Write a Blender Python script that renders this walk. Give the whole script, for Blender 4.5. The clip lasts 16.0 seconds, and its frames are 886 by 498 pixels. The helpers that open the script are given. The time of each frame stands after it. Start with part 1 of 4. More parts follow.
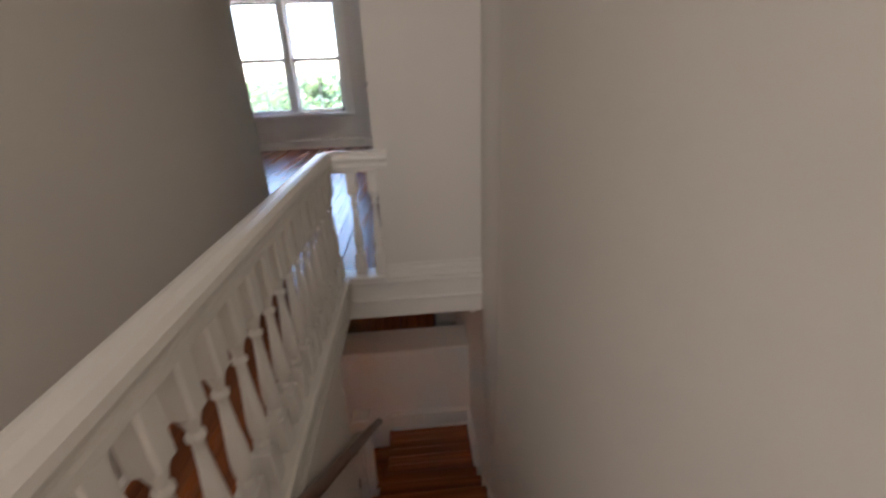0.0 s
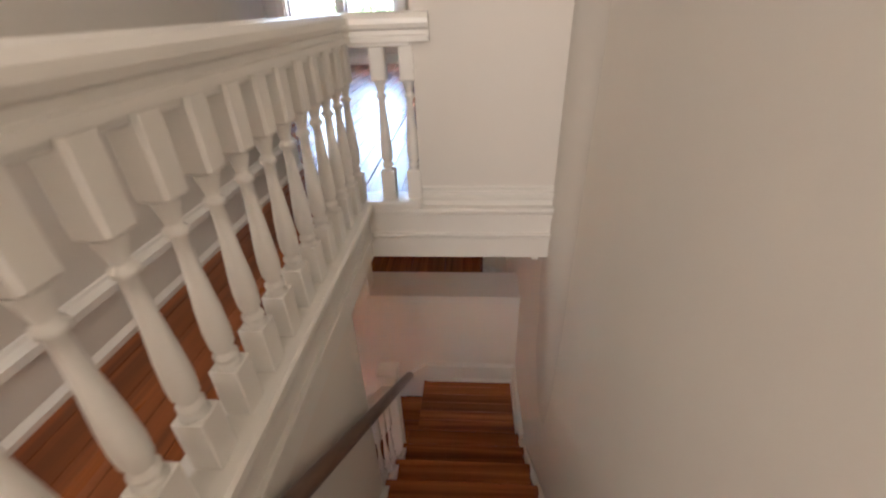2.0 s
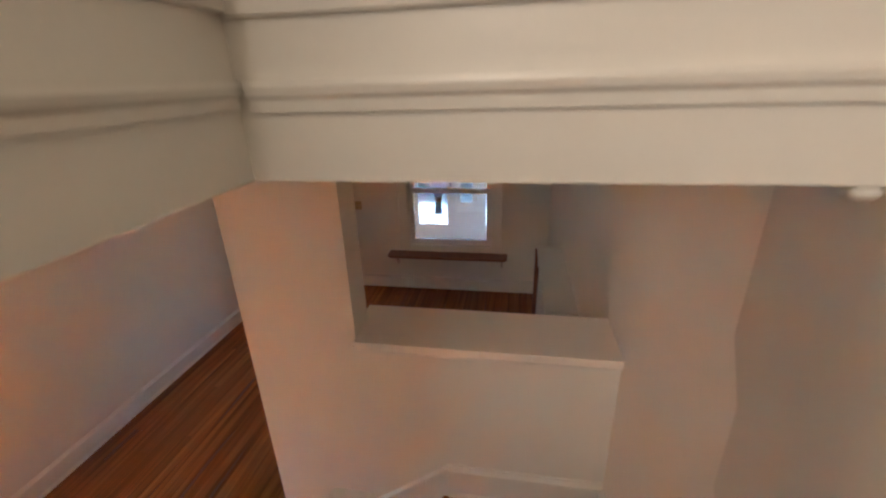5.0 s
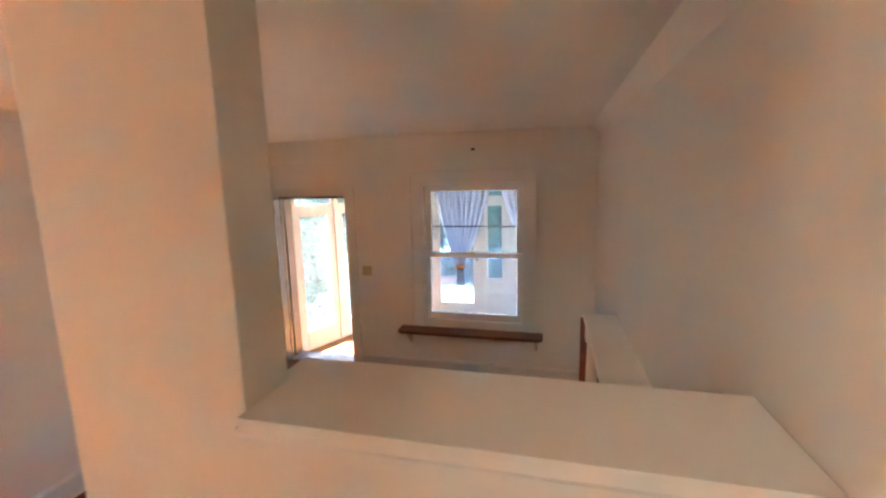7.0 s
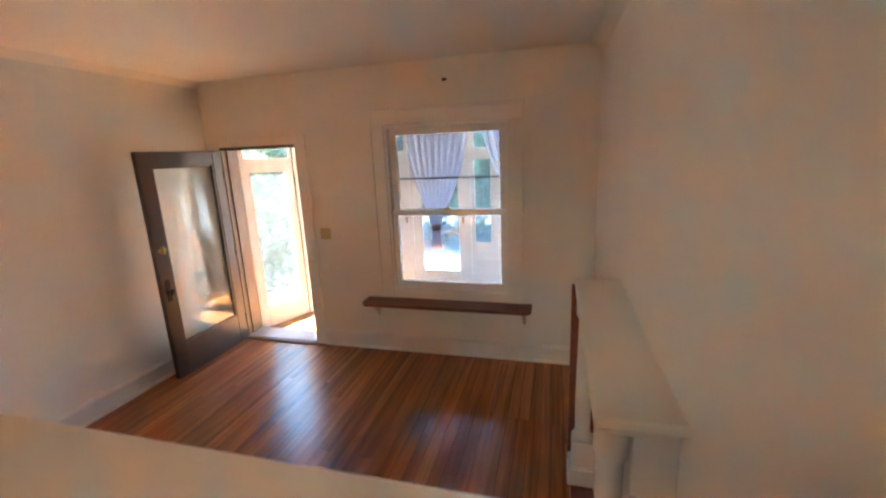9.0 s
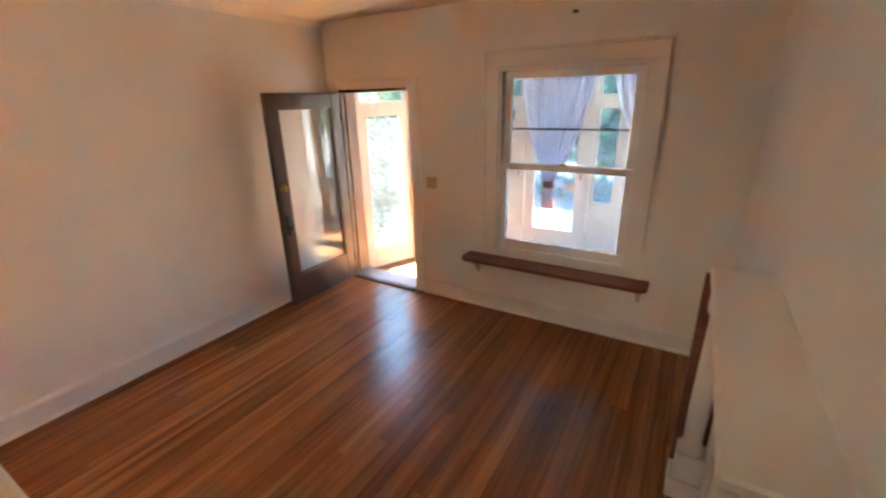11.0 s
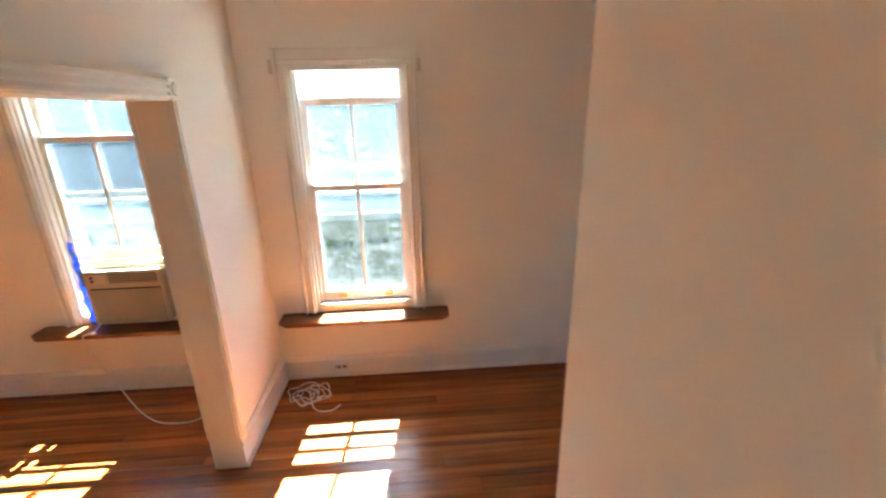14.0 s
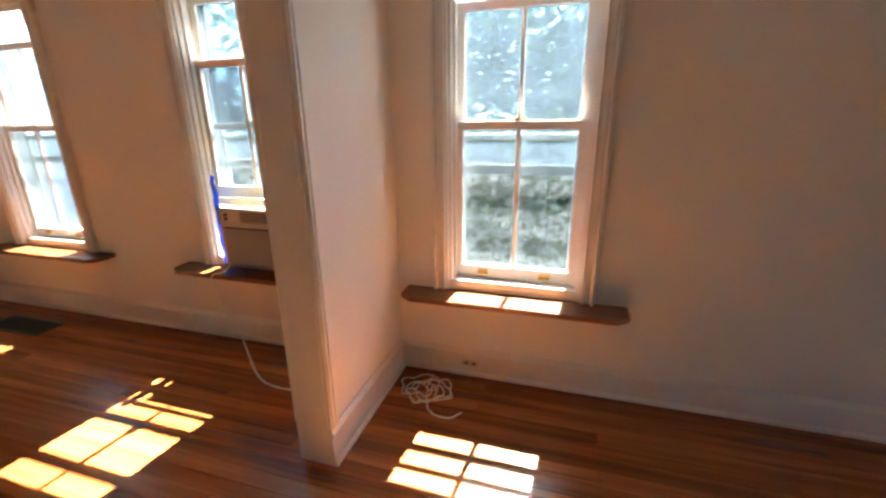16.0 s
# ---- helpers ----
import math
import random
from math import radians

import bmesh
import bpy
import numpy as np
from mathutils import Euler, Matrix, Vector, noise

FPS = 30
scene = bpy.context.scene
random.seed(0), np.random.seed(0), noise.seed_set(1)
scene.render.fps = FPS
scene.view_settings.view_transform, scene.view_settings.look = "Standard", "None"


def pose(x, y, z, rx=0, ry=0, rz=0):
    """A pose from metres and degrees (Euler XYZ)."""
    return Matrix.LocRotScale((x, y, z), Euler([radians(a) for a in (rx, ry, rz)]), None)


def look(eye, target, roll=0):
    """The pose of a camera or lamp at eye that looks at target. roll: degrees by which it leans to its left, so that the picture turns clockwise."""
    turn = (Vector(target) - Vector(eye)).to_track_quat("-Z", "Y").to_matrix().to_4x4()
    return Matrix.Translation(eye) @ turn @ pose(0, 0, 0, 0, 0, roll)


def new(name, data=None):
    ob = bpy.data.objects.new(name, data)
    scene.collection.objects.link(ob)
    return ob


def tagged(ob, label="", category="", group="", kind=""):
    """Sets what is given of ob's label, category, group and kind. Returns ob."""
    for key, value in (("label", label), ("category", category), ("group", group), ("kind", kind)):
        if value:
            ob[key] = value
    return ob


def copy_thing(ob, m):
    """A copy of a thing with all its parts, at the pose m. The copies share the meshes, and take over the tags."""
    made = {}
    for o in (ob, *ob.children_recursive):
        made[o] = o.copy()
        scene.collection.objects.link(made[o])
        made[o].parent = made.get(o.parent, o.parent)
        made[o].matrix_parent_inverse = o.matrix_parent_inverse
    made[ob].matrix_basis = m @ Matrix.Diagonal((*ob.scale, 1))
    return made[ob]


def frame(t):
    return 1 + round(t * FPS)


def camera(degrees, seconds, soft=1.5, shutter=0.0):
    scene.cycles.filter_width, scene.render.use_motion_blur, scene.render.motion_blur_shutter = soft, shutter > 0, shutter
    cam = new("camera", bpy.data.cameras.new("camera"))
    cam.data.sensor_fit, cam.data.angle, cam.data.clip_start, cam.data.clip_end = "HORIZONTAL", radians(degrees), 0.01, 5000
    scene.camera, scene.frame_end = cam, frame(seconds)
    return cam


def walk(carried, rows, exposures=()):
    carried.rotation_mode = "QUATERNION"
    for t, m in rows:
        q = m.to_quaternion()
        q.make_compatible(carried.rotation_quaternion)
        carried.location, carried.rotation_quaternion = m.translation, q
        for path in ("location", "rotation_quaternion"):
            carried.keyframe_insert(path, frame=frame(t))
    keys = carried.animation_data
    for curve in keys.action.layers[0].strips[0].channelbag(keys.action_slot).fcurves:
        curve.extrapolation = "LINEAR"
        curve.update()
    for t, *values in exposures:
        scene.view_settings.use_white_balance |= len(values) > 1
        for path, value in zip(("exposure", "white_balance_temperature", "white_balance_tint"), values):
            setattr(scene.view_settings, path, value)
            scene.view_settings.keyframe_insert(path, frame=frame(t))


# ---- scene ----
# ---------------------------------------------------------------- camera
cam = camera(93.2, 16.0, soft=2.2, shutter=0.5)
SKY, SUN, HALL_LIGHT = 0.15, 3.3, 1.6
EXPOSURES = [(0, 4.2, 6200, 17), (0.5, 4.45, 6250, 17), (1, 4.8, 6300, 17), (1.5, 5.15, 6350, 17), (2, 5.3, 6500, 17), (2.7, 5.35, 6700, 17), (3.5, 5.3, 6900, 17), (4.7, 5.4, 7100, 16), (7, 6.3, 7200, 11), (11, 6.4, 7800, 13), (12.2, 6.4, 7300, 11), (13.2, 6.3, 6700, 5), (14, 5.75, 6600, 4), (14.5, 5.4, 6600, 4), (16, 5.0, 6800, 8)]
PATH = [
    (0, (-0.384, -3.063, 3.894), (-0.268, -1.223, 3.12), -2.3),
    (0.5, (-0.414, -3.037, 3.837), (-0.543, -1.264, 2.921), -3.9),
    (1, (-0.342, -2.876, 3.815), (-0.373, -1.121, 2.856), -4.6),
    (1.5, (-0.363, -2.723, 3.729), (-0.393, -1.003, 2.71), -4.2),
    (2, (-0.37, -2.549, 3.583), (-0.502, -0.828, 2.572), -2.0),
    (2.5, (-0.367, -2.364, 3.468), (-0.494, -0.611, 2.515), -2.7),
    (3, (-0.405, -2.194, 3.327), (-0.591, -0.433, 2.398), -2.6),
    (3.5, (-0.424, -2.011, 3.18), (-0.672, -0.232, 2.299), -2.9),
    (4, (-0.437, -1.851, 3.041), (-0.686, -0.064, 2.178), -3.0),
    (4.5, (-0.446, -1.674, 2.914), (-0.729, 0.161, 2.17), -0.2),
    (4.7, (-0.454, -1.607, 2.854), (-0.742, 0.221, 2.096), -1.0),
    (6.8, (-0.472, -0.827, 2.244), (-0.993, 1.052, 1.799), -1.4),
    (7, (-0.467, -0.755, 2.197), (-0.959, 1.159, 1.887), -1.4),
    (7.5, (-0.44, -0.59, 2.13), (-0.88, 1.343, 1.866), -1.1),
    (8, (-0.369, -0.388, 2.005), (-0.839, 1.541, 1.763), -2.4),
    (8.2, (-0.333, -0.282, 1.973), (-0.797, 1.644, 1.701), -1.8),
    (10.3, (-0.339, 0.249, 1.932), (-1.062, 1.991, 1.265), -3.2),
    (10.5, (-0.343, 0.258, 1.954), (-1.127, 1.967, 1.272), -2.4),
    (11, (-0.358, 0.261, 1.958), (-1.329, 1.876, 1.289), -1.3),
    (11.5, (-0.374, 0.237, 1.965), (-1.581, 1.704, 1.338), -1.3),
    (12, (-0.415, 0.118, 1.981), (-1.858, 1.379, 1.409), -1.2),
    (12.5, (-0.504, 0.032, 2.003), (-2.114, 1.065, 1.419), 0.0),
    (13, (-0.634, -0.118, 2.015), (-2.345, 0.731, 1.421), 0.6),
    (13.5, (-0.755, -0.325, 2.004), (-2.579, 0.208, 1.38), 0.4),
    (14, (-0.965, -0.3, 1.932), (-2.86, -0.17, 1.307), -1.3),
    (14.5, (-1.112, -0.314, 1.865), (-3.041, -0.28, 1.336), -0.4),
    (15, (-1.325, -0.35, 1.745), (-3.225, -0.236, 1.13), -1.25),
    (15.5, (-1.53, -0.375, 1.612), (-3.44, -0.608, 1.072), 0.0),
    (16, (-1.66, -0.42, 1.49), (-3.485, -0.971, 0.89), -0.7),
]
walk(cam, [(t, look(eye, target, roll)) for t, eye, target, roll in PATH], EXPOSURES)

# ---------------------------------------------------------------- light
SUN_ELEVATION = 55.0
world = bpy.data.worlds.new("sky")
scene.world = world
world.use_nodes = True
wn = world.node_tree.nodes
sky = wn.new("ShaderNodeTexSky")
sky.sky_type = "NISHITA"
sky.sun_disc = False
sky.sun_elevation = radians(SUN_ELEVATION)
sky.sun_rotation = radians(270)
world.node_tree.links.new(sky.outputs[0], wn["Background"].inputs[0])
wn["Background"].inputs[1].default_value = SKY
sun = new("sun", bpy.data.lights.new("sun", "SUN"))
sun.data.energy, sun.data.angle, sun.data.color = SUN, radians(0.5), (1.0, 0.93, 0.82)
sun.matrix_world = look((-1.0, 0, math.tan(radians(SUN_ELEVATION))), (0, -0.105, 0))


def window_light(name, x, y, z, w, h, power, target):
    """The sky's light in a window's opening behind the walker."""
    lamp = new(name, bpy.data.lights.new(name, "AREA"))
    lamp.data.shape, lamp.data.size, lamp.data.size_y, lamp.data.energy, lamp.data.color = "RECTANGLE", w, h, power, (1.0, 0.95, 0.88)
    lamp.matrix_world = look((x, y, z), target)


window_light("skylight_hall", -0.86, -5.22, 4.35, 0.62, 1.55, HALL_LIGHT, (-0.86, 0, 4.35))



# ---------------------------------------------------------------- materials
def material(name, rgb, rough=0.5, metal=0.0, vary=0.08, scale=3.0, bump=0.15, fine=90.0, stretch=(1, 1, 1), per_object=0.0, spec=0.5, stain=None):
    """A painted, wooden or metal surface: two scales of mottling, fine relief, optional shift from piece to piece."""
    m = bpy.data.materials.new(name)
    m.use_nodes = True
    nt = m.node_tree
    n, l = nt.nodes, nt.links
    b = n["Principled BSDF"]
    b.inputs["Roughness"].default_value, b.inputs["Metallic"].default_value = rough, metal
    b.inputs["Specular IOR Level"].default_value = spec
    tc, mp = n.new("ShaderNodeTexCoord"), n.new("ShaderNodeMapping")
    mp.inputs["Scale"].default_value = stretch
    geo = n.new("ShaderNodeNewGeometry")
    l.new(geo.outputs["Position"], mp.inputs[0])
    big, small = n.new("ShaderNodeTexNoise"), n.new("ShaderNodeTexNoise")
    big.inputs["Scale"].default_value, small.inputs["Scale"].default_value = scale, fine
    big.inputs["Detail"].default_value, small.inputs["Detail"].default_value = 5, 3
    l.new(mp.outputs[0], big.inputs[0]), l.new(mp.outputs[0], small.inputs[0])
    add = n.new("ShaderNodeMath")
    add.operation = "MULTIPLY_ADD"
    l.new(small.outputs[0], add.inputs[0])
    add.inputs[1].default_value = 0.35
    l.new(big.outputs[0], add.inputs[2])
    rng = n.new("ShaderNodeMapRange")
    l.new(add.outputs[0], rng.inputs[0])
    rng.inputs[1].default_value, rng.inputs[2].default_value = 0.35, 1.0
    rng.inputs[3].default_value, rng.inputs[4].default_value = 1 - vary, 1 + vary
    hsv = n.new("ShaderNodeHueSaturation")
    hsv.inputs["Color"].default_value = (*rgb, 1)
    if stain:
        mix = n.new("ShaderNodeMix")
        mix.data_type = "RGBA"
        mix.inputs[6].default_value, mix.inputs[7].default_value = (*rgb, 1), (*stain, 1)
        blot, ramp = n.new("ShaderNodeTexNoise"), n.new("ShaderNodeMapRange")
        blot.inputs["Scale"].default_value, blot.inputs["Detail"].default_value = scale * 0.5, 6
        l.new(mp.outputs[0], blot.inputs[0]), l.new(blot.outputs[0], ramp.inputs[0])
        ramp.inputs[1].default_value, ramp.inputs[2].default_value = 0.48, 0.7
        l.new(ramp.outputs[0], mix.inputs[0]), l.new(mix.outputs[2], hsv.inputs["Color"])
    if per_object:
        info, r2, mul = n.new("ShaderNodeObjectInfo"), n.new("ShaderNodeMapRange"), n.new("ShaderNodeMath")
        l.new(info.outputs["Random"], r2.inputs[0])
        r2.inputs[3].default_value, r2.inputs[4].default_value = 1 - per_object, 1 + per_object
        mul.operation = "MULTIPLY"
        l.new(rng.outputs[0], mul.inputs[0]), l.new(r2.outputs[0], mul.inputs[1])
        l.new(mul.outputs[0], hsv.inputs["Value"])
    else:
        l.new(rng.outputs[0], hsv.inputs["Value"])
    l.new(hsv.outputs[0], b.inputs["Base Color"])
    if bump:
        bp = n.new("ShaderNodeBump")
        bp.inputs["Strength"].default_value, bp.inputs["Distance"].default_value = bump, 0.004
        l.new(add.outputs[0], bp.inputs["Height"]), l.new(bp.outputs[0], b.inputs["Normal"])
    return m


def floor_wood(name, light, mid, dark, rough, stretch):
    """Varnished boards: each board has its own tone and its own long streaks, with fine grain over them."""
    m = bpy.data.materials.new(name)
    m.use_nodes = True
    n, l = m.node_tree.nodes, m.node_tree.links
    b = n["Principled BSDF"]
    b.inputs["Specular IOR Level"].default_value = 0.38
    geo, mp, info, shift = n.new("ShaderNodeNewGeometry"), n.new("ShaderNodeMapping"), n.new("ShaderNodeObjectInfo"), n.new("ShaderNodeVectorMath")
    mp.inputs["Scale"].default_value = stretch
    own = n.new("ShaderNodeVectorMath")
    own.operation, shift.operation = "SCALE", "ADD"
    own.inputs[0].default_value = (37.0, 91.0, 53.0)
    l.new(info.outputs["Random"], own.inputs["Scale"])
    l.new(geo.outputs["Position"], mp.inputs[0]), l.new(mp.outputs[0], shift.inputs[0]), l.new(own.outputs[0], shift.inputs[1])
    streak, grain = n.new("ShaderNodeTexNoise"), n.new("ShaderNodeTexNoise")
    streak.inputs["Scale"].default_value, streak.inputs["Detail"].default_value, streak.inputs["Distortion"].default_value = 1.0, 4, 0.7
    grain.inputs["Scale"].default_value, grain.inputs["Detail"].default_value, grain.inputs["Distortion"].default_value = 7.0, 4, 0.3
    l.new(shift.outputs[0], streak.inputs[0]), l.new(shift.outputs[0], grain.inputs[0])
    ramp = n.new("ShaderNodeValToRGB")
    e = ramp.color_ramp.elements
    e[0].position, e[0].color, e[1].position, e[1].color = 0.30, (*dark, 1), 0.72, (*light, 1)
    e.new(0.50).color = (*mid, 1)
    l.new(streak.outputs[0], ramp.inputs[0])
    fine, tone, both, hsv = n.new("ShaderNodeMapRange"), n.new("ShaderNodeMapRange"), n.new("ShaderNodeMath"), n.new("ShaderNodeHueSaturation")
    fine.inputs[1].default_value, fine.inputs[2].default_value, fine.inputs[3].default_value, fine.inputs[4].default_value = 0.3, 0.7, 0.84, 1.10
    tone.inputs[3].default_value, tone.inputs[4].default_value = 0.80, 1.18
    both.operation = "MULTIPLY"
    l.new(grain.outputs[0], fine.inputs[0]), l.new(info.outputs["Random"], tone.inputs[0])
    l.new(fine.outputs[0], both.inputs[0]), l.new(tone.outputs[0], both.inputs[1]), l.new(both.outputs[0], hsv.inputs["Value"])
    l.new(ramp.outputs[0], hsv.inputs["Color"]), l.new(hsv.outputs[0], b.inputs["Base Color"])
    worn = n.new("ShaderNodeMapRange")
    worn.inputs[3].default_value, worn.inputs[4].default_value = rough + 0.07, rough - 0.07
    l.new(streak.outputs[0], worn.inputs[0]), l.new(worn.outputs[0], b.inputs["Roughness"])
    bp = n.new("ShaderNodeBump")
    bp.inputs["Strength"].default_value, bp.inputs["Distance"].default_value = 0.08, 0.003
    l.new(grain.outputs[0], bp.inputs["Height"]), l.new(bp.outputs[0], b.inputs["Normal"])
    return m


def glass(name, dust=0.0, rough=0.0, tint=(1, 1, 1)):
    m = bpy.data.materials.new(name)
    m.use_nodes = True
    n, l = m.node_tree.nodes, m.node_tree.links
    n.remove(n["Principled BSDF"])
    tr, gl, fr, mix = n.new("ShaderNodeBsdfTransparent"), n.new("ShaderNodeBsdfGlossy"), n.new("ShaderNodeLayerWeight"), n.new("ShaderNodeMixShader")
    tr.inputs[0].default_value = (*tint, 1)
    gl.inputs["Roughness"].default_value = rough
    power, scale_ = n.new("ShaderNodeMath"), n.new("ShaderNodeMath")
    power.operation, scale_.operation = "POWER", "MULTIPLY_ADD"
    fr.inputs[0].default_value = 0.5
    power.inputs[1].default_value, scale_.inputs[1].default_value, scale_.inputs[2].default_value = 4.0, 0.7, 0.035
    l.new(fr.outputs["Facing"], power.inputs[0]), l.new(power.outputs[0], scale_.inputs[0])
    l.new(scale_.outputs[0], mix.inputs[0]), l.new(tr.outputs[0], mix.inputs[1]), l.new(gl.outputs[0], mix.inputs[2])
    l.new(mix.outputs[0], n["Material Output"].inputs[0])
    # milky film: dust on the sashes, painted flare haze on the porch panes
    if dust:
        film, dif, both = n.new("ShaderNodeMixShader"), n.new("ShaderNodeBsdfTranslucent"), n.new("ShaderNodeTexNoise")
        dif.inputs[0].default_value = (0.74, 0.87, 1.0, 1)
        rng = n.new("ShaderNodeMapRange")
        both.inputs["Scale"].default_value, both.inputs["Detail"].default_value = 5.0, 6
        rng.inputs[1].default_value, rng.inputs[2].default_value, rng.inputs[3].default_value, rng.inputs[4].default_value = 0.3, 0.75, dust * 0.5, dust * 1.6
        l.new(both.outputs[0], rng.inputs[0]), l.new(rng.outputs[0], film.inputs[0])
        l.new(mix.outputs[0], film.inputs[1]), l.new(dif.outputs[0], film.inputs[2])
        l.new(film.outputs[0], n["Material Output"].inputs[0])
    return m


def translucent(m, share, rgb):
    """Lets part of the light through a thin leaf or cloth."""
    n, l = m.node_tree.nodes, m.node_tree.links
    t, mix = n.new("ShaderNodeBsdfTranslucent"), n.new("ShaderNodeMixShader")
    t.inputs[0].default_value, mix.inputs[0].default_value = (*rgb, 1), share
    l.new(n["Principled BSDF"].outputs[0], mix.inputs[1]), l.new(t.outputs[0], mix.inputs[2])
    l.new(mix.outputs[0], n["Material Output"].inputs[0])
    return m


def leafy(name, rgb):
    m = material(name, rgb, 0.5, 0, 0.25, 2.0, 0, 30)
    return translucent(m, 0.5, (rgb[0] * 1.3, rgb[1] * 1.3, rgb[2]))


PAINT = material("wall_paint", (0.82, 0.775, 0.705), 0.75, vary=0.03, scale=1.6, bump=0.10, fine=220, spec=0.3)
# wall_paint times 0.88: the upper floor's shade is put into the colour
PAINT_DIM = material("dimmed_wall_paint", (0.72, 0.68, 0.62), 0.75, vary=0.03, scale=1.6, bump=0.10, fine=220, spec=0.3)
CEIL = material("ceiling_paint", (0.84, 0.79, 0.72), 0.85, vary=0.03, scale=1.2, bump=0.12, fine=160, spec=0.2)
TRIM = material("white_gloss_paint", (0.80, 0.77, 0.71), 0.35, vary=0.03, scale=5, bump=0.10, fine=120)
SASH = material("sash_paint", (0.82, 0.81, 0.78), 0.4, vary=0.04, scale=8, bump=0.1, fine=150)
BOARDS = floor_wood("orange_pine_boards", (0.49, 0.182, 0.055), (0.35, 0.118, 0.034), (0.16, 0.048, 0.015), 0.25, (11, 0.4, 11))
STEPW = floor_wood("stair_wood", (0.46, 0.15, 0.038), (0.33, 0.098, 0.025), (0.16, 0.042, 0.012), 0.25, (0.4, 11, 11))
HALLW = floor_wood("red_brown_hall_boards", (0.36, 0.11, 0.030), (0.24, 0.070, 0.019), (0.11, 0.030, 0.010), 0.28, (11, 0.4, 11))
PAVING = material("pale_paving", (0.62, 0.60, 0.56), 0.85, vary=0.12, scale=2.5, bump=0.3, fine=40)
THRESH = material("worn_grey_threshold", (0.36, 0.33, 0.31), 0.45, vary=0.2, scale=8, bump=0.1, fine=80)
TIEC = material("red_brown_cloth", (0.26, 0.09, 0.055), 0.85, vary=0.15, scale=20, bump=0.2)
PLATE = material("ivory_plastic", (0.58, 0.44, 0.22), 0.45, vary=0.05, scale=9, bump=0.04)
JOINT = material("dark_joint", (0.04, 0.015, 0.006), 0.7, vary=0.2)
SHELFW = material("brown_shelf_wood", (0.20, 0.075, 0.028), 0.3, vary=0.35, scale=3, bump=0.06, fine=60, stretch=(1, 0.8, 6))
SHELFA = material("brown_shelf_wood_b", (0.22, 0.065, 0.030), 0.3, vary=0.35, scale=3, bump=0.06, fine=60, stretch=(0.8, 6, 6))
RAILW = material("worn_brown_handrail", (0.16, 0.085, 0.05), 0.3, vary=0.3, scale=4, bump=0.08, fine=80, stretch=(6, 1, 1))
DOORW = material("dark_door_paint", (0.075, 0.042, 0.028), 0.35, vary=0.2, scale=4, bump=0.08, fine=80, stretch=(5, 5, 1))
JAMBW = material("brown_jamb_wood", (0.17, 0.095, 0.055), 0.45, vary=0.3, scale=4, bump=0.08, fine=70, stretch=(6, 6, 1))
BRASS = material("brass", (0.55, 0.38, 0.14), 0.35, 1.0, vary=0.15, scale=30, bump=0.05)
DARKM = material("dark_metal", (0.03, 0.028, 0.026), 0.4, 0.8, vary=0.2)
GLASS = glass("window_glass")
# film is dust; the tints only hold down the overbright view outside
DUSTY_DIM = glass("dusty_dimmed_glass", 0.010, tint=(0.60, 0.68, 0.76))
SIDEG = glass("dusty_dimmed_side_glass", 0.006, tint=(0.44, 0.50, 0.54))
CLOUDED = glass("clouded_storm_glass", 0.042, tint=(0.66, 0.74, 0.80))
# film imitates lens flare haze, tint dims the garden behind
PORCHG = glass("flare_haze_porch_glass", 0.010, tint=(0.44, 0.53, 0.60))
PORCHW = material("pale_porch_wood", (0.56, 0.47, 0.40), 0.55, vary=0.12, scale=4, bump=0.1, fine=60, stretch=(5, 5, 1))
PORCHF = material("porch_floor_wood", (0.26, 0.13, 0.05), 0.5, vary=0.3, scale=3, bump=0.1, fine=40, stretch=(0.8, 8, 8), per_object=0.1)
CLOTH = translucent(material("blue_grey_cloth", (0.55, 0.55, 0.66), 0.9, vary=0.12, scale=6, bump=0.3, fine=300), 0.8, (0.86, 0.86, 0.95))
PLASTIC = material("beige_plastic", (0.62, 0.56, 0.44), 0.5, vary=0.06, scale=9, bump=0.05)
ACBODY = material("cream_enamel", (0.52, 0.48, 0.40), 0.45, vary=0.06, scale=9, bump=0.05)
ACDARK = material("dark_grille", (0.05, 0.05, 0.05), 0.5, vary=0.2)
CORD = material("white_cord", (0.78, 0.76, 0.72), 0.45, vary=0.05)
TAPE = material("blue_tape", (0.018, 0.075, 0.33), 0.55, vary=0.12, scale=20, bump=0.15)
VENT = material("green_vent_metal", (0.035, 0.065, 0.05), 0.45, 0.4, vary=0.2)
LEAF = leafy("leaf_green", (0.055, 0.085, 0.04))
LEAF2 = leafy("leaf_light", (0.10, 0.15, 0.085))
BARK = material("bark", (0.10, 0.075, 0.05), 0.9, vary=0.3, scale=8, bump=0.6, fine=40)
FENCE = material("weathered_wall", (0.30, 0.30, 0.31), 0.85, vary=0.22, scale=1.6, bump=0.4, fine=30)
SOIL = material("ground_soil", (0.38, 0.35, 0.30), 0.95, vary=0.25, scale=0.8, bump=0.5, fine=8)
SOOT = material("soot_brick", (0.05, 0.04, 0.035), 0.9, vary=0.3)


# ---------------------------------------------------------------- mesh helpers
def finish(name, bm, mat, smooth=False):
    me = bpy.data.meshes.new(name)
    bm.normal_update()
    bm.to_mesh(me)
    bm.free()
    me.materials.append(mat)
    if smooth:
        for p in me.polygons:
            p.use_smooth = True
    return new(name, me)


def part(name, bm, mat, parent, label="", smooth=False):
    ob = finish(name, bm, mat, smooth)
    ob.parent = parent
    if label:
        tagged(ob, label=label)
    return ob


def thing(name, label, category, group="", kind=""):
    return tagged(new(name), label, category, group, kind)


def structure(name, bm, mat, label, category, smooth=False):
    return tagged(finish(name, bm, mat, smooth), label, category, kind="structure")


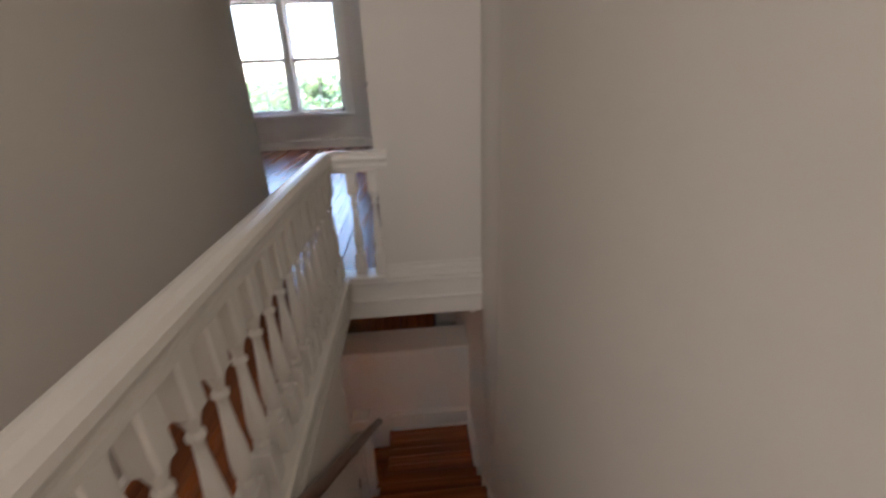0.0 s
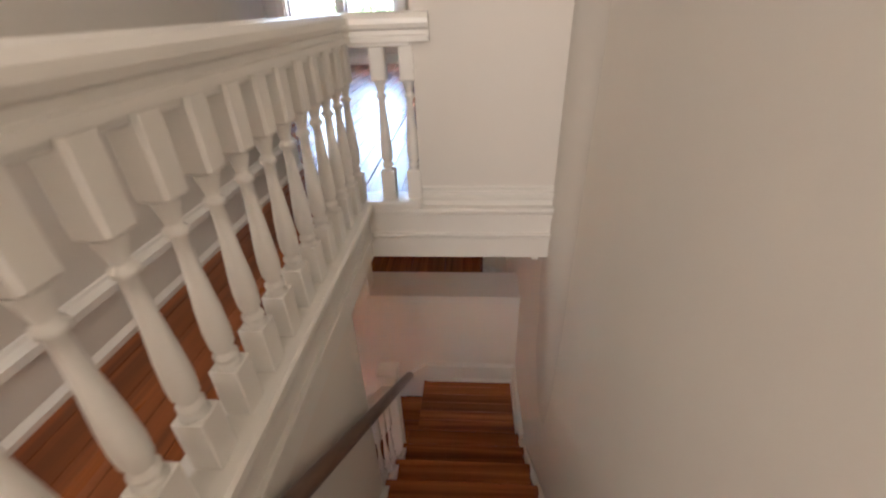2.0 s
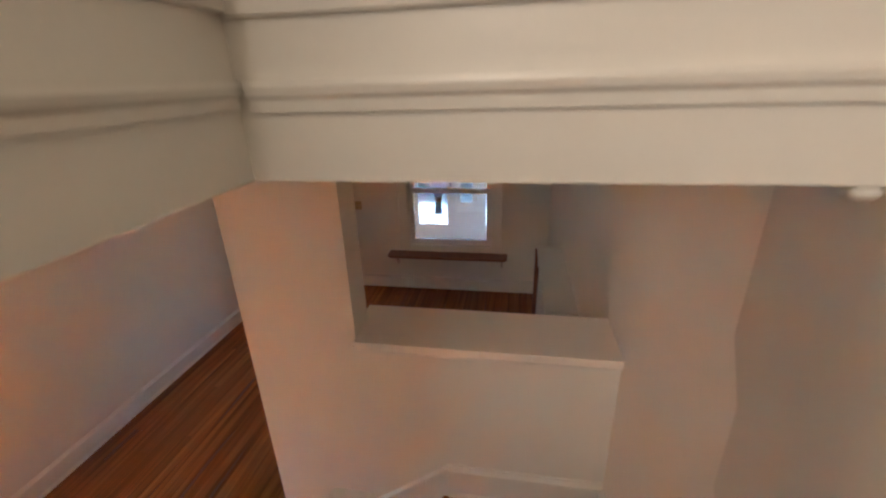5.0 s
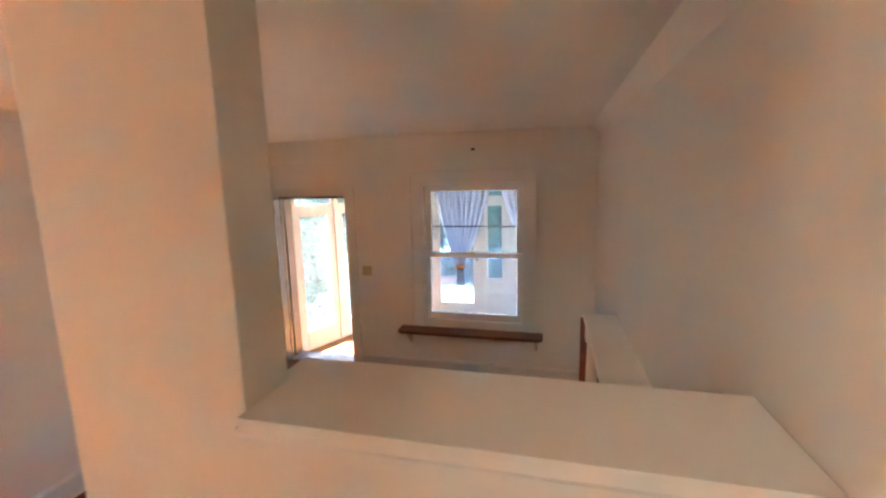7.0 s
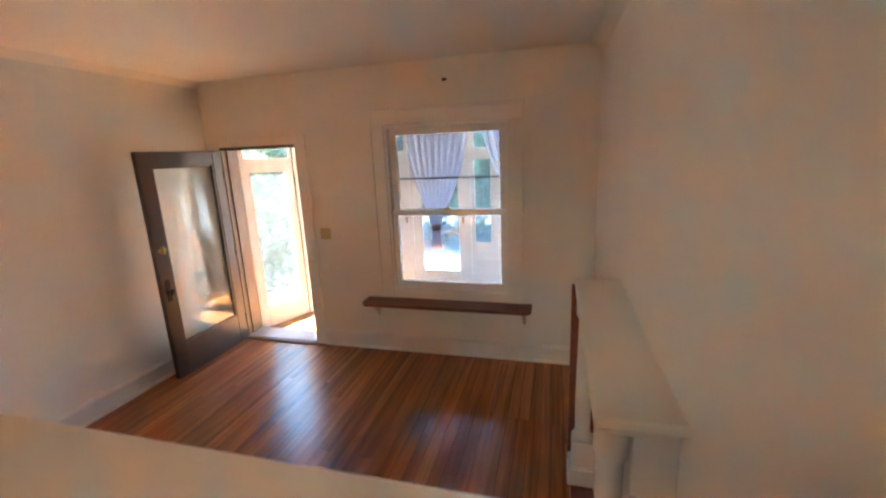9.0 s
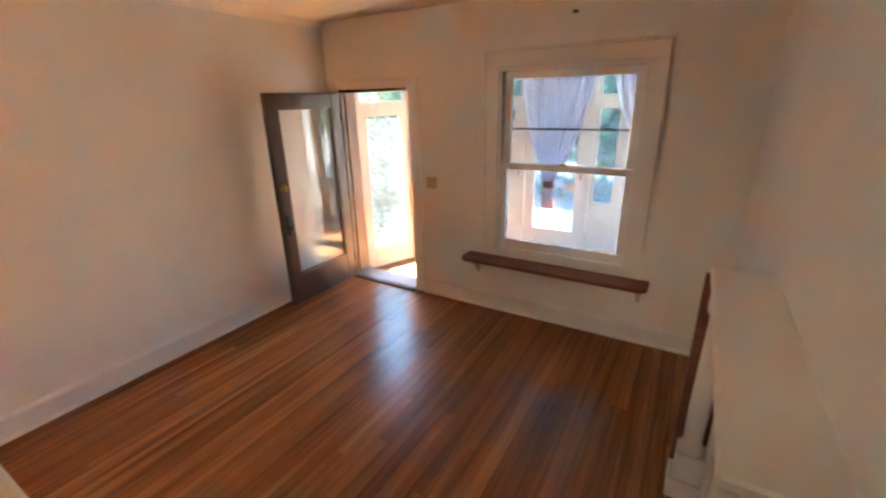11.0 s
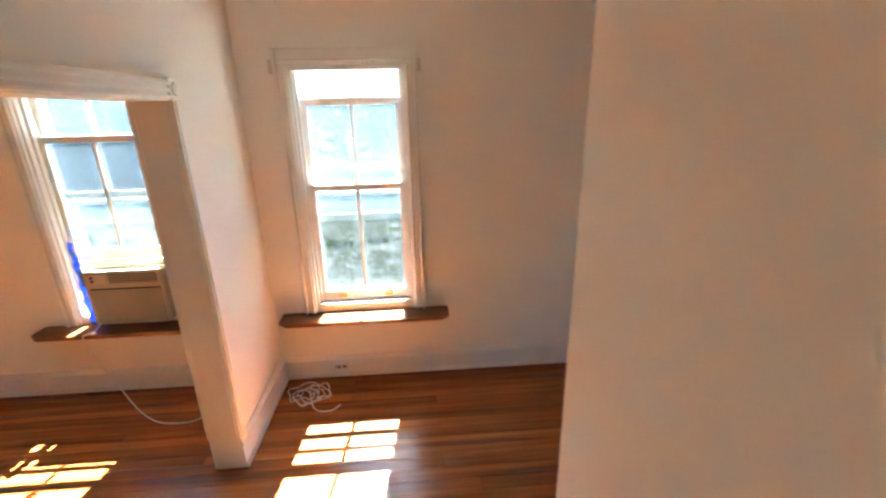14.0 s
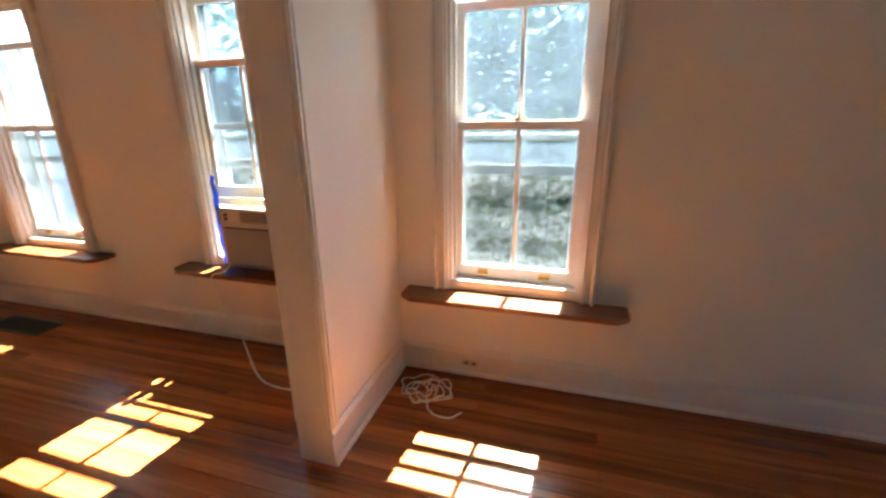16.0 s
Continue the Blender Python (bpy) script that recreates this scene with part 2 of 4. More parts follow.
def box(bm, x0, x1, y0, y1, z0, z1, bevel=0.0):
    x0, x1, y0, y1, z0, z1 = min(x0, x1), max(x0, x1), min(y0, y1), max(y0, y1), min(z0, z1), max(z0, z1)
    v = bmesh.ops.create_cube(bm, size=1, matrix=Matrix.Translation(((x0 + x1) / 2, (y0 + y1) / 2, (z0 + z1) / 2)) @ Matrix.Diagonal((x1 - x0, y1 - y0, z1 - z0, 1)))["verts"]
    if bevel:
        bmesh.ops.bevel(bm, geom=list({e for w in v for e in w.link_edges}), offset=bevel, segments=1, affect="EDGES")
    return bm


def boxes(*dims, bevel=0.0):
    bm = bmesh.new()
    for d in dims:
        box(bm, *d, bevel=bevel)
    return bm


def prism(pts, axis, a, b):
    """Extrudes an outline, given in the two other axes in order, from a to b along axis."""
    bm = bmesh.new()

    def place(p, q):
        r = list(p)
        r.insert("xyz".index(axis), q)
        return r

    lo, hi = [bm.verts.new(place(p, a)) for p in pts], [bm.verts.new(place(p, b)) for p in pts]
    bm.faces.new(lo), bm.faces.new(hi)
    for i in range(len(pts)):
        j = (i + 1) % len(pts)
        bm.faces.new((lo[i], lo[j], hi[j], hi[i]))
    bmesh.ops.recalc_face_normals(bm, faces=bm.faces)
    return bm


def lathe(bm, x, y, profile, seg=12):
    """Turned shape on a vertical axis; profile of (z, radius)."""
    rings = [[bm.verts.new((x + r * math.cos(2 * math.pi * i / seg), y + r * math.sin(2 * math.pi * i / seg), z)) for i in range(seg)] for z, r in profile]
    for a, b in zip(rings, rings[1:]):
        for i in range(seg):
            f = bm.faces.new((a[i], a[(i + 1) % seg], b[(i + 1) % seg], b[i]))
            f.smooth = True
    bm.faces.new(rings[0][::-1]), bm.faces.new(rings[-1])
    return bm


def tube(pts, r, seg=8, closed=False):
    """A round bar or cord through the points."""
    bm = bmesh.new()
    pts = [Vector(p) for p in pts]
    rings = []
    for i, p in enumerate(pts):
        d = (pts[min(i + 1, len(pts) - 1)] - pts[max(i - 1, 0)]).normalized()
        u = d.cross(Vector((0, 0, 1)) if abs(d.z) < 0.9 else Vector((1, 0, 0))).normalized()
        w = d.cross(u)
        rings.append([bm.verts.new(p + r * (math.cos(2 * math.pi * k / seg) * u + math.sin(2 * math.pi * k / seg) * w)) for k in range(seg)])
    for a, b in zip(rings, rings[1:]):
        for k in range(seg):
            f = bm.faces.new((a[k], a[(k + 1) % seg], b[(k + 1) % seg], b[k]))
            f.smooth = True
    bm.faces.new(rings[0]), bm.faces.new(rings[-1])
    bmesh.ops.recalc_face_normals(bm, faces=bm.faces)
    return bm


def wall(name, axis, a0, a1, b0, b1, z0, z1, openings, mat, label, category="wall"):
    """A wall that runs along axis from a0 to a1, from b0 to b1 thick, with openings (a, a, z, z) through it."""
    bm = bmesh.new()

    def put(p0, p1, q0, q1):
        if p1 - p0 > 1e-4 and q1 - q0 > 1e-4:
            if axis == "x":
                box(bm, p0, p1, b0, b1, q0, q1)
            else:
                box(bm, b0, b1, p0, p1, q0, q1)

    at = a0
    for p0, p1, q0, q1 in sorted(openings):
        put(at, p0, z0, z1)
        put(p0, p1, z0, q0)
        put(p0, p1, q1, z1)
        at = p1
    put(at, a1, z0, z1)
    return structure(name, bm, mat, label, category)


# ---------------------------------------------------------------- plan
XL, FRONT, CEILING, UPPER, UPTOP = -3.82, 3.72, 2.72, 2.885, 5.45
LAND, STAIRX, HEADY = 0.785, -0.80, -1.0
RISE_UP, RUN_UP, STEPS_UP = (UPPER - LAND) / 12, 0.225, 12
LAND_Y = -0.66
BACK = -6.4
WIN_Y = {"b": -0.683, "c": -2.33, "d": -4.24}
PILLAR = (-1.69, -1.14)
LEDGE = 1.69
OPEN_X = -2.956
PART = (-1.485, -1.345)
WALL_END = -1.38
HALLX = -1.25

# ---------------------------------------------------------------- setting
wall("wall_right", "y", BACK - 0.2, FRONT + 0.22, 0.0, 0.2, -0.2, UPTOP, [], PAINT, "smooth cream painted plaster wall of stair and living room")
wall("wall_front_lower", "x", XL - 0.22, 0.0, FRONT, FRONT + 0.22, -0.2, UPPER, [(-3.68, -2.76, 0.0, 2.08), (-1.86, -0.72, 0.62, 2.20)], PAINT, "cream painted front wall with doorway and window")
wall("wall_front_upper", "x", XL - 0.22, 0.0, FRONT, FRONT + 0.22, UPPER, UPTOP, [(-2.86, -1.32, 3.40, 4.95)], PAINT_DIM, "pale painted front wall of the upper room")
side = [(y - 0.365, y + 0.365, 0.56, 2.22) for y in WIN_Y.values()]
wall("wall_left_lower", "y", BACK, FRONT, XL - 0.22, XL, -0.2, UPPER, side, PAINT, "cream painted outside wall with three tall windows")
wall("wall_left_upper", "y", BACK, FRONT, XL - 0.22, XL, UPPER, UPTOP, [], PAINT_DIM, "pale painted outside wall of upper room")
wall("wall_back", "x", XL, 0.0, BACK - 0.2, BACK, -0.2, UPTOP, [], PAINT, "plain cream back wall")
wall("wall_partition", "x", XL, -1.0, *PART, 0.0, CEILING, [(OPEN_X, -1.05, 0.0, 2.0)], PAINT, "cream partition wall with wide cased opening")
wall("wall_stair_side", "y", -4.2, WALL_END, STAIRX - 0.12, STAIRX, 0.0, 2.647, [], PAINT, "painted wall under the landing beside the stairs")
wall("wall_stair_back", "x", STAIRX, 0.0, -4.2, -4.08, 0.0, UPPER - 0.05, [], PAINT, "plain wall behind the stairs")
wall("wall_half", "x", PILLAR[1], 0.0, 0.0, 0.164, 0.0, LEDGE - 0.035, [], PAINT, "cream half wall between landing and living room")
wall("wall_pillar", "x", PILLAR[0], PILLAR[1], 0.0, 0.164, 0.0, CEILING, [], PAINT, "cream painted wall end beside the half wall")
wall("wall_header", "x", -0.57, 0.0, HEADY, HEADY + 0.12, UPPER - 0.2, UPTOP, [], PAINT_DIM, "cream wall above the stairwell header, shade in its colour")
wall("wall_hall", "y", -5.2, -0.55, HALLX - 0.12, HALLX, UPPER, UPTOP, [], PAINT_DIM, "cream wall of the upper hall, shade in its colour")
wall("wall_hall_return", "x", -1.62, HALLX - 0.12, -0.67, -0.55, UPPER, UPTOP, [], PAINT_DIM, "cream wall turning back beside the doorway, shade in its colour")
wall("wall_hall_recess", "y", -0.55, -0.2, -1.62, -1.5, UPPER, UPTOP, [], PAINT_DIM, "cream wall end beside the doorway, shade in its colour")
wall("wall_room_upper", "x", XL, 0.0, -0.2, -0.08, UPPER, UPTOP, [(-1.5, -0.60, UPPER, UPPER + 2.05)], PAINT_DIM, "painted wall with the upper room's doorway")
wall("wall_hall_back", "x", HALLX, 0.0, -5.4, -5.2, UPPER - 0.1, UPTOP, [(-1.2, -0.52, 3.55, 5.15)], PAINT_DIM, "plain end wall of the upper hall")

structure("ceiling", boxes((XL, STAIRX - 0.12, BACK, FRONT, CEILING, 2.84), (STAIRX - 0.12, 0, HEADY + 0.02, FRONT, CEILING, 2.84), (STAIRX - 0.12, 0, BACK, -4.08, CEILING, 2.84)), CEIL, "warm white painted plaster ceiling", "ceiling")
structure("ceiling_upper", boxes((XL, 0, BACK, FRONT, UPTOP, UPTOP + 0.15)), CEIL, "pale painted upper ceiling", "ceiling")
floor_low = structure("floor", boxes((XL, 0, BACK, FRONT, -0.2, -0.018)), JOINT, "glossy orange-brown pine strip floor", "floor")
floor_up = structure("floor_upper", boxes((XL, STAIRX - 0.04, BACK, FRONT, 2.84, UPPER - 0.018), (STAIRX - 0.04, 0, HEADY + 0.02, FRONT, 2.84, UPPER - 0.018), (STAIRX - 0.04, 0, BACK, -3.15, 2.84, UPPER - 0.018)), JOINT, "orange-brown pine board floor of the hall", "floor")

# coved edges between wall and ceiling
structure("trim_cove_right", prism([(0.0, CEILING - 0.09), (0.0, CEILING), (-0.09, CEILING), (-0.062, CEILING - 0.022), (-0.022, CEILING - 0.062)], "y", 0.18, FRONT - 0.002), CEIL, "plaster cove along the living room ceiling", "trim")
structure("trim_cove_left", prism([(XL, CEILING - 0.06), (XL, CEILING), (XL + 0.06, CEILING), (XL + 0.04, CEILING - 0.015), (XL + 0.015, CEILING - 0.04)], "y", PART[1] + 0.01, FRONT - 0.002), CEIL, "plaster cove along the side wall", "trim")


def plaster_swell():
    """A soft bulge of old plaster on the stair wall, steep towards the stairs, fading out at its foot."""
    bm, rings = bmesh.new(), []
    for z, k in ((1.6, 0.0), (1.9, 0.16), (2.25, 0.6), (2.6, 1.0), (UPTOP, 1.0)):
        out = [(0.003, -1.36)] + [(0.002 - 0.05 * k * (0.5 - 0.5 * math.cos(math.pi * u / 12)), -1.27 + 0.25 * u / 12) for u in range(13)]
        out += [(0.002 - 0.048 * k, -0.95), (0.003, -0.65)]
        rings.append([bm.verts.new((x, y, z)) for x, y in out])
    for a, b in zip(rings, rings[1:]):
        for p in range(len(a) - 1):
            bm.faces.new((a[p], a[p + 1], b[p + 1], b[p]))
    bmesh.ops.recalc_face_normals(bm, faces=bm.faces)
    return bm


structure("trim_wall_swell", plaster_swell(), PAINT_DIM, "slight swell of the old plaster wall", "wall", smooth=True)

# ---------------------------------------------------------------- baseboards
def baseboard(name, axis, a0, a1, face, out, z, height=0.17, label="white painted baseboard with moulded cap"):
    """Board with cap and shoe; out is the sign in which it stands proud of the wall at face."""
    prof = [(face, z), (face + out * 0.032, z), (face + out * 0.032, z + 0.014), (face + out * 0.020, z + 0.028), (face + out * 0.018, z + height - 0.045),
            (face + out * 0.028, z + height - 0.038), (face + out * 0.026, z + height - 0.02), (face + out * 0.012, z + height - 0.008), (face + out * 0.008, z + height), (face, z + height)]
    bm = prism(prof, axis, a0, a1)
    return structure(name, bm, TRIM, label, "baseboard")


baseboard("baseboard_left", "y", PART[1], FRONT, XL, 1, 0)
baseboard("baseboard_left_far", "y", BACK, PART[0], XL, 1, 0)
baseboard("baseboard_front", "x", -2.66, 0.0, FRONT, -1, 0)
baseboard("baseboard_partition", "x", XL + 0.03, OPEN_X, PART[1], 1, 0, 0.19)
baseboard("baseboard_living_right", "y", 2.55, FRONT, 0.0, -1, 0)
baseboard("baseboard_hall", "y", -5.2, -0.55, HALLX, 1, UPPER, 0.16)
baseboard("baseboard_upper_front", "x", XL, 0, FRONT, -1, UPPER, 0.14)
baseboard("baseboard_landing", "x", -0.735, -0.004, 0.0, -1, LAND, 0.195)
baseboard("baseboard_landing_side", "y", LAND_Y, -0.034, 0.0, -1, LAND, 0.195)

# ---------------------------------------------------------------- stairs
def stair_tread(parent, x0, x1, y0, y1, z, nose_axis, nose):
    bm = bmesh.new()
    if nose_axis == "y":
        box(bm, x0, x1, y0, y1 + nose, z - 0.03, z, bevel=0.006)
    else:
        box(bm, x0 - nose, x1, y0, y1, z - 0.03, z, bevel=0.006)
    return part("tread", bm, STEPW, parent)


stairs = thing("staircase", "orange-brown wooden stairs worn along the middle", "stairs", kind="structure")
for i in range(STEPS_UP - 1):
    z, y = LAND + (i + 1) * RISE_UP, LAND_Y - i * RUN_UP
    stair_tread(stairs, STAIRX, -0.03, y - RUN_UP, y, z, "y", 0.025)
    part("riser", boxes((STAIRX, -0.03, y - 0.02, y, z - RISE_UP, z - 0.03)), STEPW, stairs)
part("riser", boxes((STAIRX, -0.03, LAND_Y - 11 * RUN_UP - 0.02, LAND_Y - 11 * RUN_UP, UPPER - RISE_UP, UPPER - 0.02)), STEPW, stairs)
landing = thing("landing", "glossy orange-brown board landing at the stair foot", "landing", kind="structure")
part("body", boxes((-0.735, 0.0, LAND_Y - 0.02, 0.0, 0.0, LAND - 0.022)), JOINT, landing)
n = 8
for i in range(n):
    y0 = LAND_Y + i * (-LAND_Y) / n
    part("plank", boxes((-0.765, -0.002, y0 + 0.001, y0 - LAND_Y / n - 0.001, LAND - 0.024, LAND), bevel=0.002), STEPW, landing)
lower = thing("lower_steps", "orange-brown wooden steps down to the living room", "stairs", kind="structure")
for i in range(3):
    z, x = LAND - (i + 1) * LAND / 4, -0.735 - i * 0.25
    stair_tread(lower, x - 0.25, x, LAND_Y, -0.03, z, "x", 0.025)
    part("riser", boxes((x - 0.0, x + 0.02, LAND_Y, -0.03, z, z + LAND / 4 - 0.03)), STEPW, lower)
    part("body", boxes((x - 0.25, x, LAND_Y, 0.0, 0.0, z - 0.032)), JOINT, lower)
part("riser", boxes((-1.485, -1.465, LAND_Y, -0.03, 0.0, LAND / 4 - 0.03)), STEPW, lower)

# skirts: sloped boards on the stair walls
sl = RISE_UP / RUN_UP
y0, z0 = LAND_Y, LAND + RISE_UP * 0.6
structure("trim_skirt_right", prism([(y0, LAND - 0.02), (y0, z0 + 0.02), (y0 - 2.5, z0 + 0.02 + 2.5 * sl), (y0 - 2.5, z0 - 0.5 + 2.5 * sl)], "x", -0.028, -0.004), TRIM, "white painted skirt board along the stairs", "trim")
structure("trim_skirt_cap", prism([(y0, z0 + 0.02), (y0, z0 + 0.045), (y0 - 2.5, z0 + 0.045 + 2.5 * sl), (y0 - 2.5, z0 + 0.02 + 2.5 * sl)], "x", -0.036, -0.004), TRIM, "moulded cap of the stair skirt board", "trim")
structure("trim_skirt_left", prism([(y0 - 0.2, LAND), (y0 - 0.2, z0 + 0.06 + 0.2 * sl), (y0 - 2.5, z0 + 0.06 + 2.5 * sl), (y0 - 2.5, z0 - 0.5 + 2.5 * sl)], "x", STAIRX + 0.002, STAIRX + 0.024), TRIM, "white painted skirt board along the stair wall", "trim")
s2 = 0.785
structure("trim_skirt_pillar", prism([(-0.735, LAND), (-0.735, LAND + 0.195), (PILLAR[0], LAND + 0.195 - 0.955 * s2), (PILLAR[0], 0.0), (-1.5, 0.0)], "y", -0.024, -0.002), TRIM, "white sloping skirt board beside the lower steps", "trim")
structure("trim_skirt_pillar_cap", prism([(-0.735, LAND + 0.17), (-0.735, LAND + 0.197), (PILLAR[0], LAND + 0.197 - 0.955 * s2), (PILLAR[0], LAND + 0.17 - 0.955 * s2)], "y", -0.034, -0.024), TRIM, "moulded cap of the sloping skirt board", "trim")
structure("wall_under_stairs", prism([(WALL_END, 0.0), (-0.887, 0.0), (-0.887, LAND + 0.24), (WALL_END, LAND + 0.24 + (-0.887 - WALL_END) * sl)], "x", STAIRX - 0.12, STAIRX), PAINT, "painted wall below the lower balusters", "wall")

# ---------------------------------------------------------------- header and fascia of the stairwell
FB = 2.648
structure("trim_header", boxes((STAIRX, 0.0, HEADY - 0.022, HEADY + 0.018, FB, UPPER - 0.004)), TRIM, "white painted header board over the stairs", "trim")

structure("trim_header_drop", boxes((-0.115, -0.085, HEADY - 0.02, HEADY + 0.01, FB - 0.018, FB - 0.001), bevel=0.006), TRIM, "small painted nub under the header board", "trim")


def moulding(name, axis, a0, a1, face, out, z, h, d, label):
    prof = [(face, z - h), (face + out * d * 0.45, z - h), (face + out * d * 0.5, z - h * 0.6), (face + out * d * 0.85, z - h * 0.45), (face + out * d, z - h * 0.2), (face + out * d * 0.9, z), (face, z)]
    return structure(name, prism(prof, axis, a0, a1), TRIM, label, "trim")


structure("trim_fascia", boxes((STAIRX - 0.12, STAIRX + 0.012, -3.2, HEADY - 0.022, FB, UPPER - 0.004)), TRIM, "white painted fascia along the stairwell edge", "trim")
moulding("trim_header_mid", "x", STAIRX + 0.03, 0.0, HEADY - 0.022, -1, 2.765, 0.035, 0.015, "white bead across the header board")
moulding("trim_fascia_mid", "y", -3.2, HEADY - 0.03, STAIRX + 0.012, 1, 2.765, 0.03, 0.016, "white bead along the fascia board")
moulding("trim_header_nose", "x", STAIRX + 0.02, 0.0, HEADY - 0.022, -1, UPPER - 0.004, 0.05, 0.021, "white moulding under the floor edge")
moulding("trim_fascia_nose", "y", -3.2, HEADY - 0.03, STAIRX + 0.012, 1, UPPER - 0.004, 0.045, 0.024, "white moulding under the hall floor edge")
structure("trim_shoe_side", boxes((STAIRX - 0.075, STAIRX + 0.045, -3.2, HEADY - 0.052, UPPER - 0.003, UPPER + 0.028), bevel=0.007), TRIM, "white base rail under the balusters", "trim")
structure("trim_shoe_end", boxes((STAIRX - 0.075, -0.565, HEADY - 0.052, HEADY + 0.07, UPPER - 0.003, UPPER + 0.028), bevel=0.007), TRIM, "white base rail returning to the wall", "trim")
moulding("trim_header_base", "x", -0.56, 0.0, HEADY, -1, UPPER + 0.052, 0.055, 0.015, "white moulded baseboard on the header wall")
moulding("trim_header_base_cap", "x", -0.56, 0.0, HEADY, -1, UPPER + 0.078, 0.026, 0.008, "white cap moulding on the header wall")

# ---------------------------------------------------------------- upper balustrade
BAL = UPPER + 0.028
RAIL0 = 3.462
PROFILE = [(0, .025), (.004, .016), (.012, .016), (.018, .022), (.026, .022), (.032, .016), (.038, .017), (.050, .0215), (.085, .0230), (.13, .0210), (.20, .0155), (.25, .0125), (.285, .0115), (.290, .018), (.301, .018), (.306, .0125), (.312, .0125), (.330, .016), (.342, .020), (.347, .020), (.352, .024)]
SQ = 0.0265


def baluster_parts(parent, foot, block, head, top, square=SQ, slope=0.0):
    """A turned baluster at its parent's origin: square foot, turned shaft, square head."""
    b = bmesh.new()
    box(b, -square, square, -square, square, foot, foot + block, bevel=0.002)
    part("foot_block", b, TRIM, parent)
    k = (head - foot - block) / PROFILE[-1][0]
    part("turned_shaft", lathe(bmesh.new(), 0, 0, [(foot + block + z * k, r * square / SQ) for z, r in PROFILE]), TRIM, parent)
    b = bmesh.new()
    box(b, -square, square, -square, square, head, top, bevel=0.006)
    part("head_block", b, TRIM, parent)


first = thing("baluster", "white painted turned baluster between base rail and handrail", "baluster", "stairwell balusters")
baluster_parts(first, 0.0, 0.115, 0.44, RAIL0 - BAL + 0.02)
bx = STAIRX - 0.012
first.location = (bx, -1.03, BAL)
for i in range(1, 20):
    copy_thing(first, pose(bx, -1.03 - i * 0.1095, BAL))
for x in (bx + 0.118, -0.592):
    copy_thing(first, pose(x, -0.982, BAL))

RAILP = [(u * 0.95, 0.016 + w * 0.82) for u, w in [(-.028, 0), (.028, 0), (.028, .02), (.022, .026), (.022, .042), (.036, .05), (.042, .066), (.040, .085), (.028, .101), (.010, .108), (-.010, .108), (-.028, .101), (-.040, .085), (-.042, .066), (-.036, .05), (-.022, .042), (-.022, .026), (-.028, .02)]]
handrail_up = thing("handrail", "thick white painted moulded handrail over turned balusters", "handrail")


def rail_run(path):
    """Sweeps the rail's section along a level path with mitred corners."""
    bm = bmesh.new()
    rings = []
    for i, p in enumerate(path):
        p = Vector(p)
        a = (p - Vector(path[i - 1])).normalized() if i else None
        b = (Vector(path[i + 1]) - p).normalized() if i < len(path) - 1 else None
        d = ((a or b) + (b or a)).normalized()
        side_ = Vector((d.y, -d.x, 0))
        k = 1 / max(0.4, abs(d.dot(a or b)))
        rings.append([bm.verts.new(p + side_ * u * k + Vector((0, 0, w))) for u, w in RAILP])
    for a, b in zip(rings, rings[1:]):
        for i in range(len(RAILP)):
            bm.faces.new((a[i], a[(i + 1) % len(RAILP)], b[(i + 1) % len(RAILP)], b[i]))
    bm.faces.new(rings[0]), bm.faces.new(rings[-1])
    bmesh.ops.recalc_face_normals(bm, faces=bm.faces)
    return bm


part("rail", rail_run([(bx, -3.25, RAIL0), (bx, HEADY - 0.03, RAIL0), (bx + 0.03, HEADY + 0.0, RAIL0), (-0.51, HEADY + 0.0, RAIL0)]), TRIM, handrail_up)
part("fillet", boxes((bx - 0.017, bx + 0.017, -3.25, HEADY - 0.02, RAIL0 + 0.002, RAIL0 + 0.017), (bx + 0.01, -0.575, HEADY - 0.017, HEADY + 0.017, RAIL0 + 0.002, RAIL0 + 0.017), bevel=0.003), TRIM, handrail_up)
newel_top = thing("newel_post", "square white newel post at the stair head", "newel post")
part("post", boxes((bx - 0.05, bx + 0.05, -3.35, -3.25, UPPER, 3.7), bevel=0.006), TRIM, newel_top)
part("cap", boxes((bx - 0.065, bx + 0.065, -3.365, -3.235, 3.7, 3.74), bevel=0.008), TRIM, newel_top)

# ---------------------------------------------------------------- lower newel, balusters and wooden handrail
newel = thing("newel_post", "square white painted newel with flat cap on the landing", "newel post")
nx, ny = -0.845, -0.84
part("post", boxes((nx - 0.045, nx + 0.045, ny - 0.045, ny + 0.045, 0.0, 1.745), bevel=0.004), TRIM, newel)
part("cap", boxes((nx - 0.06, nx + 0.06, ny - 0.06, ny + 0.06, 1.745, 1.78), bevel=0.008), TRIM, newel)
for i in range(4):
    y = ny - 0.13 - i * 0.115
    zb = LAND + 0.24 + (-0.887 - y) * sl
    lb = thing("baluster", "white painted turned baluster beside the lower stairs", "baluster", "lower stair balusters")
    baluster_parts(lb, 0.0, 0.10, 0.36, 0.615, 0.02)
    lb.location = (STAIRX - 0.05, y, zb)
low_rail = thing("handrail", "white painted sloping rail above the lower balusters", "handrail")
part("rail", prism([(ny - 0.04, 1.62), (ny - 0.04, 1.68), (WALL_END, 1.68 + (ny - 0.04 - WALL_END) * sl), (WALL_END, 1.62 + (ny - 0.04 - WALL_END) * sl)], "x", STAIRX - 0.08, STAIRX - 0.02), TRIM, low_rail)
wood_rail = thing("wall_handrail", "worn dark brown round wooden handrail on the stair wall", "handrail")
hy0, hz0 = -0.70, 1.57
hs = 0.80
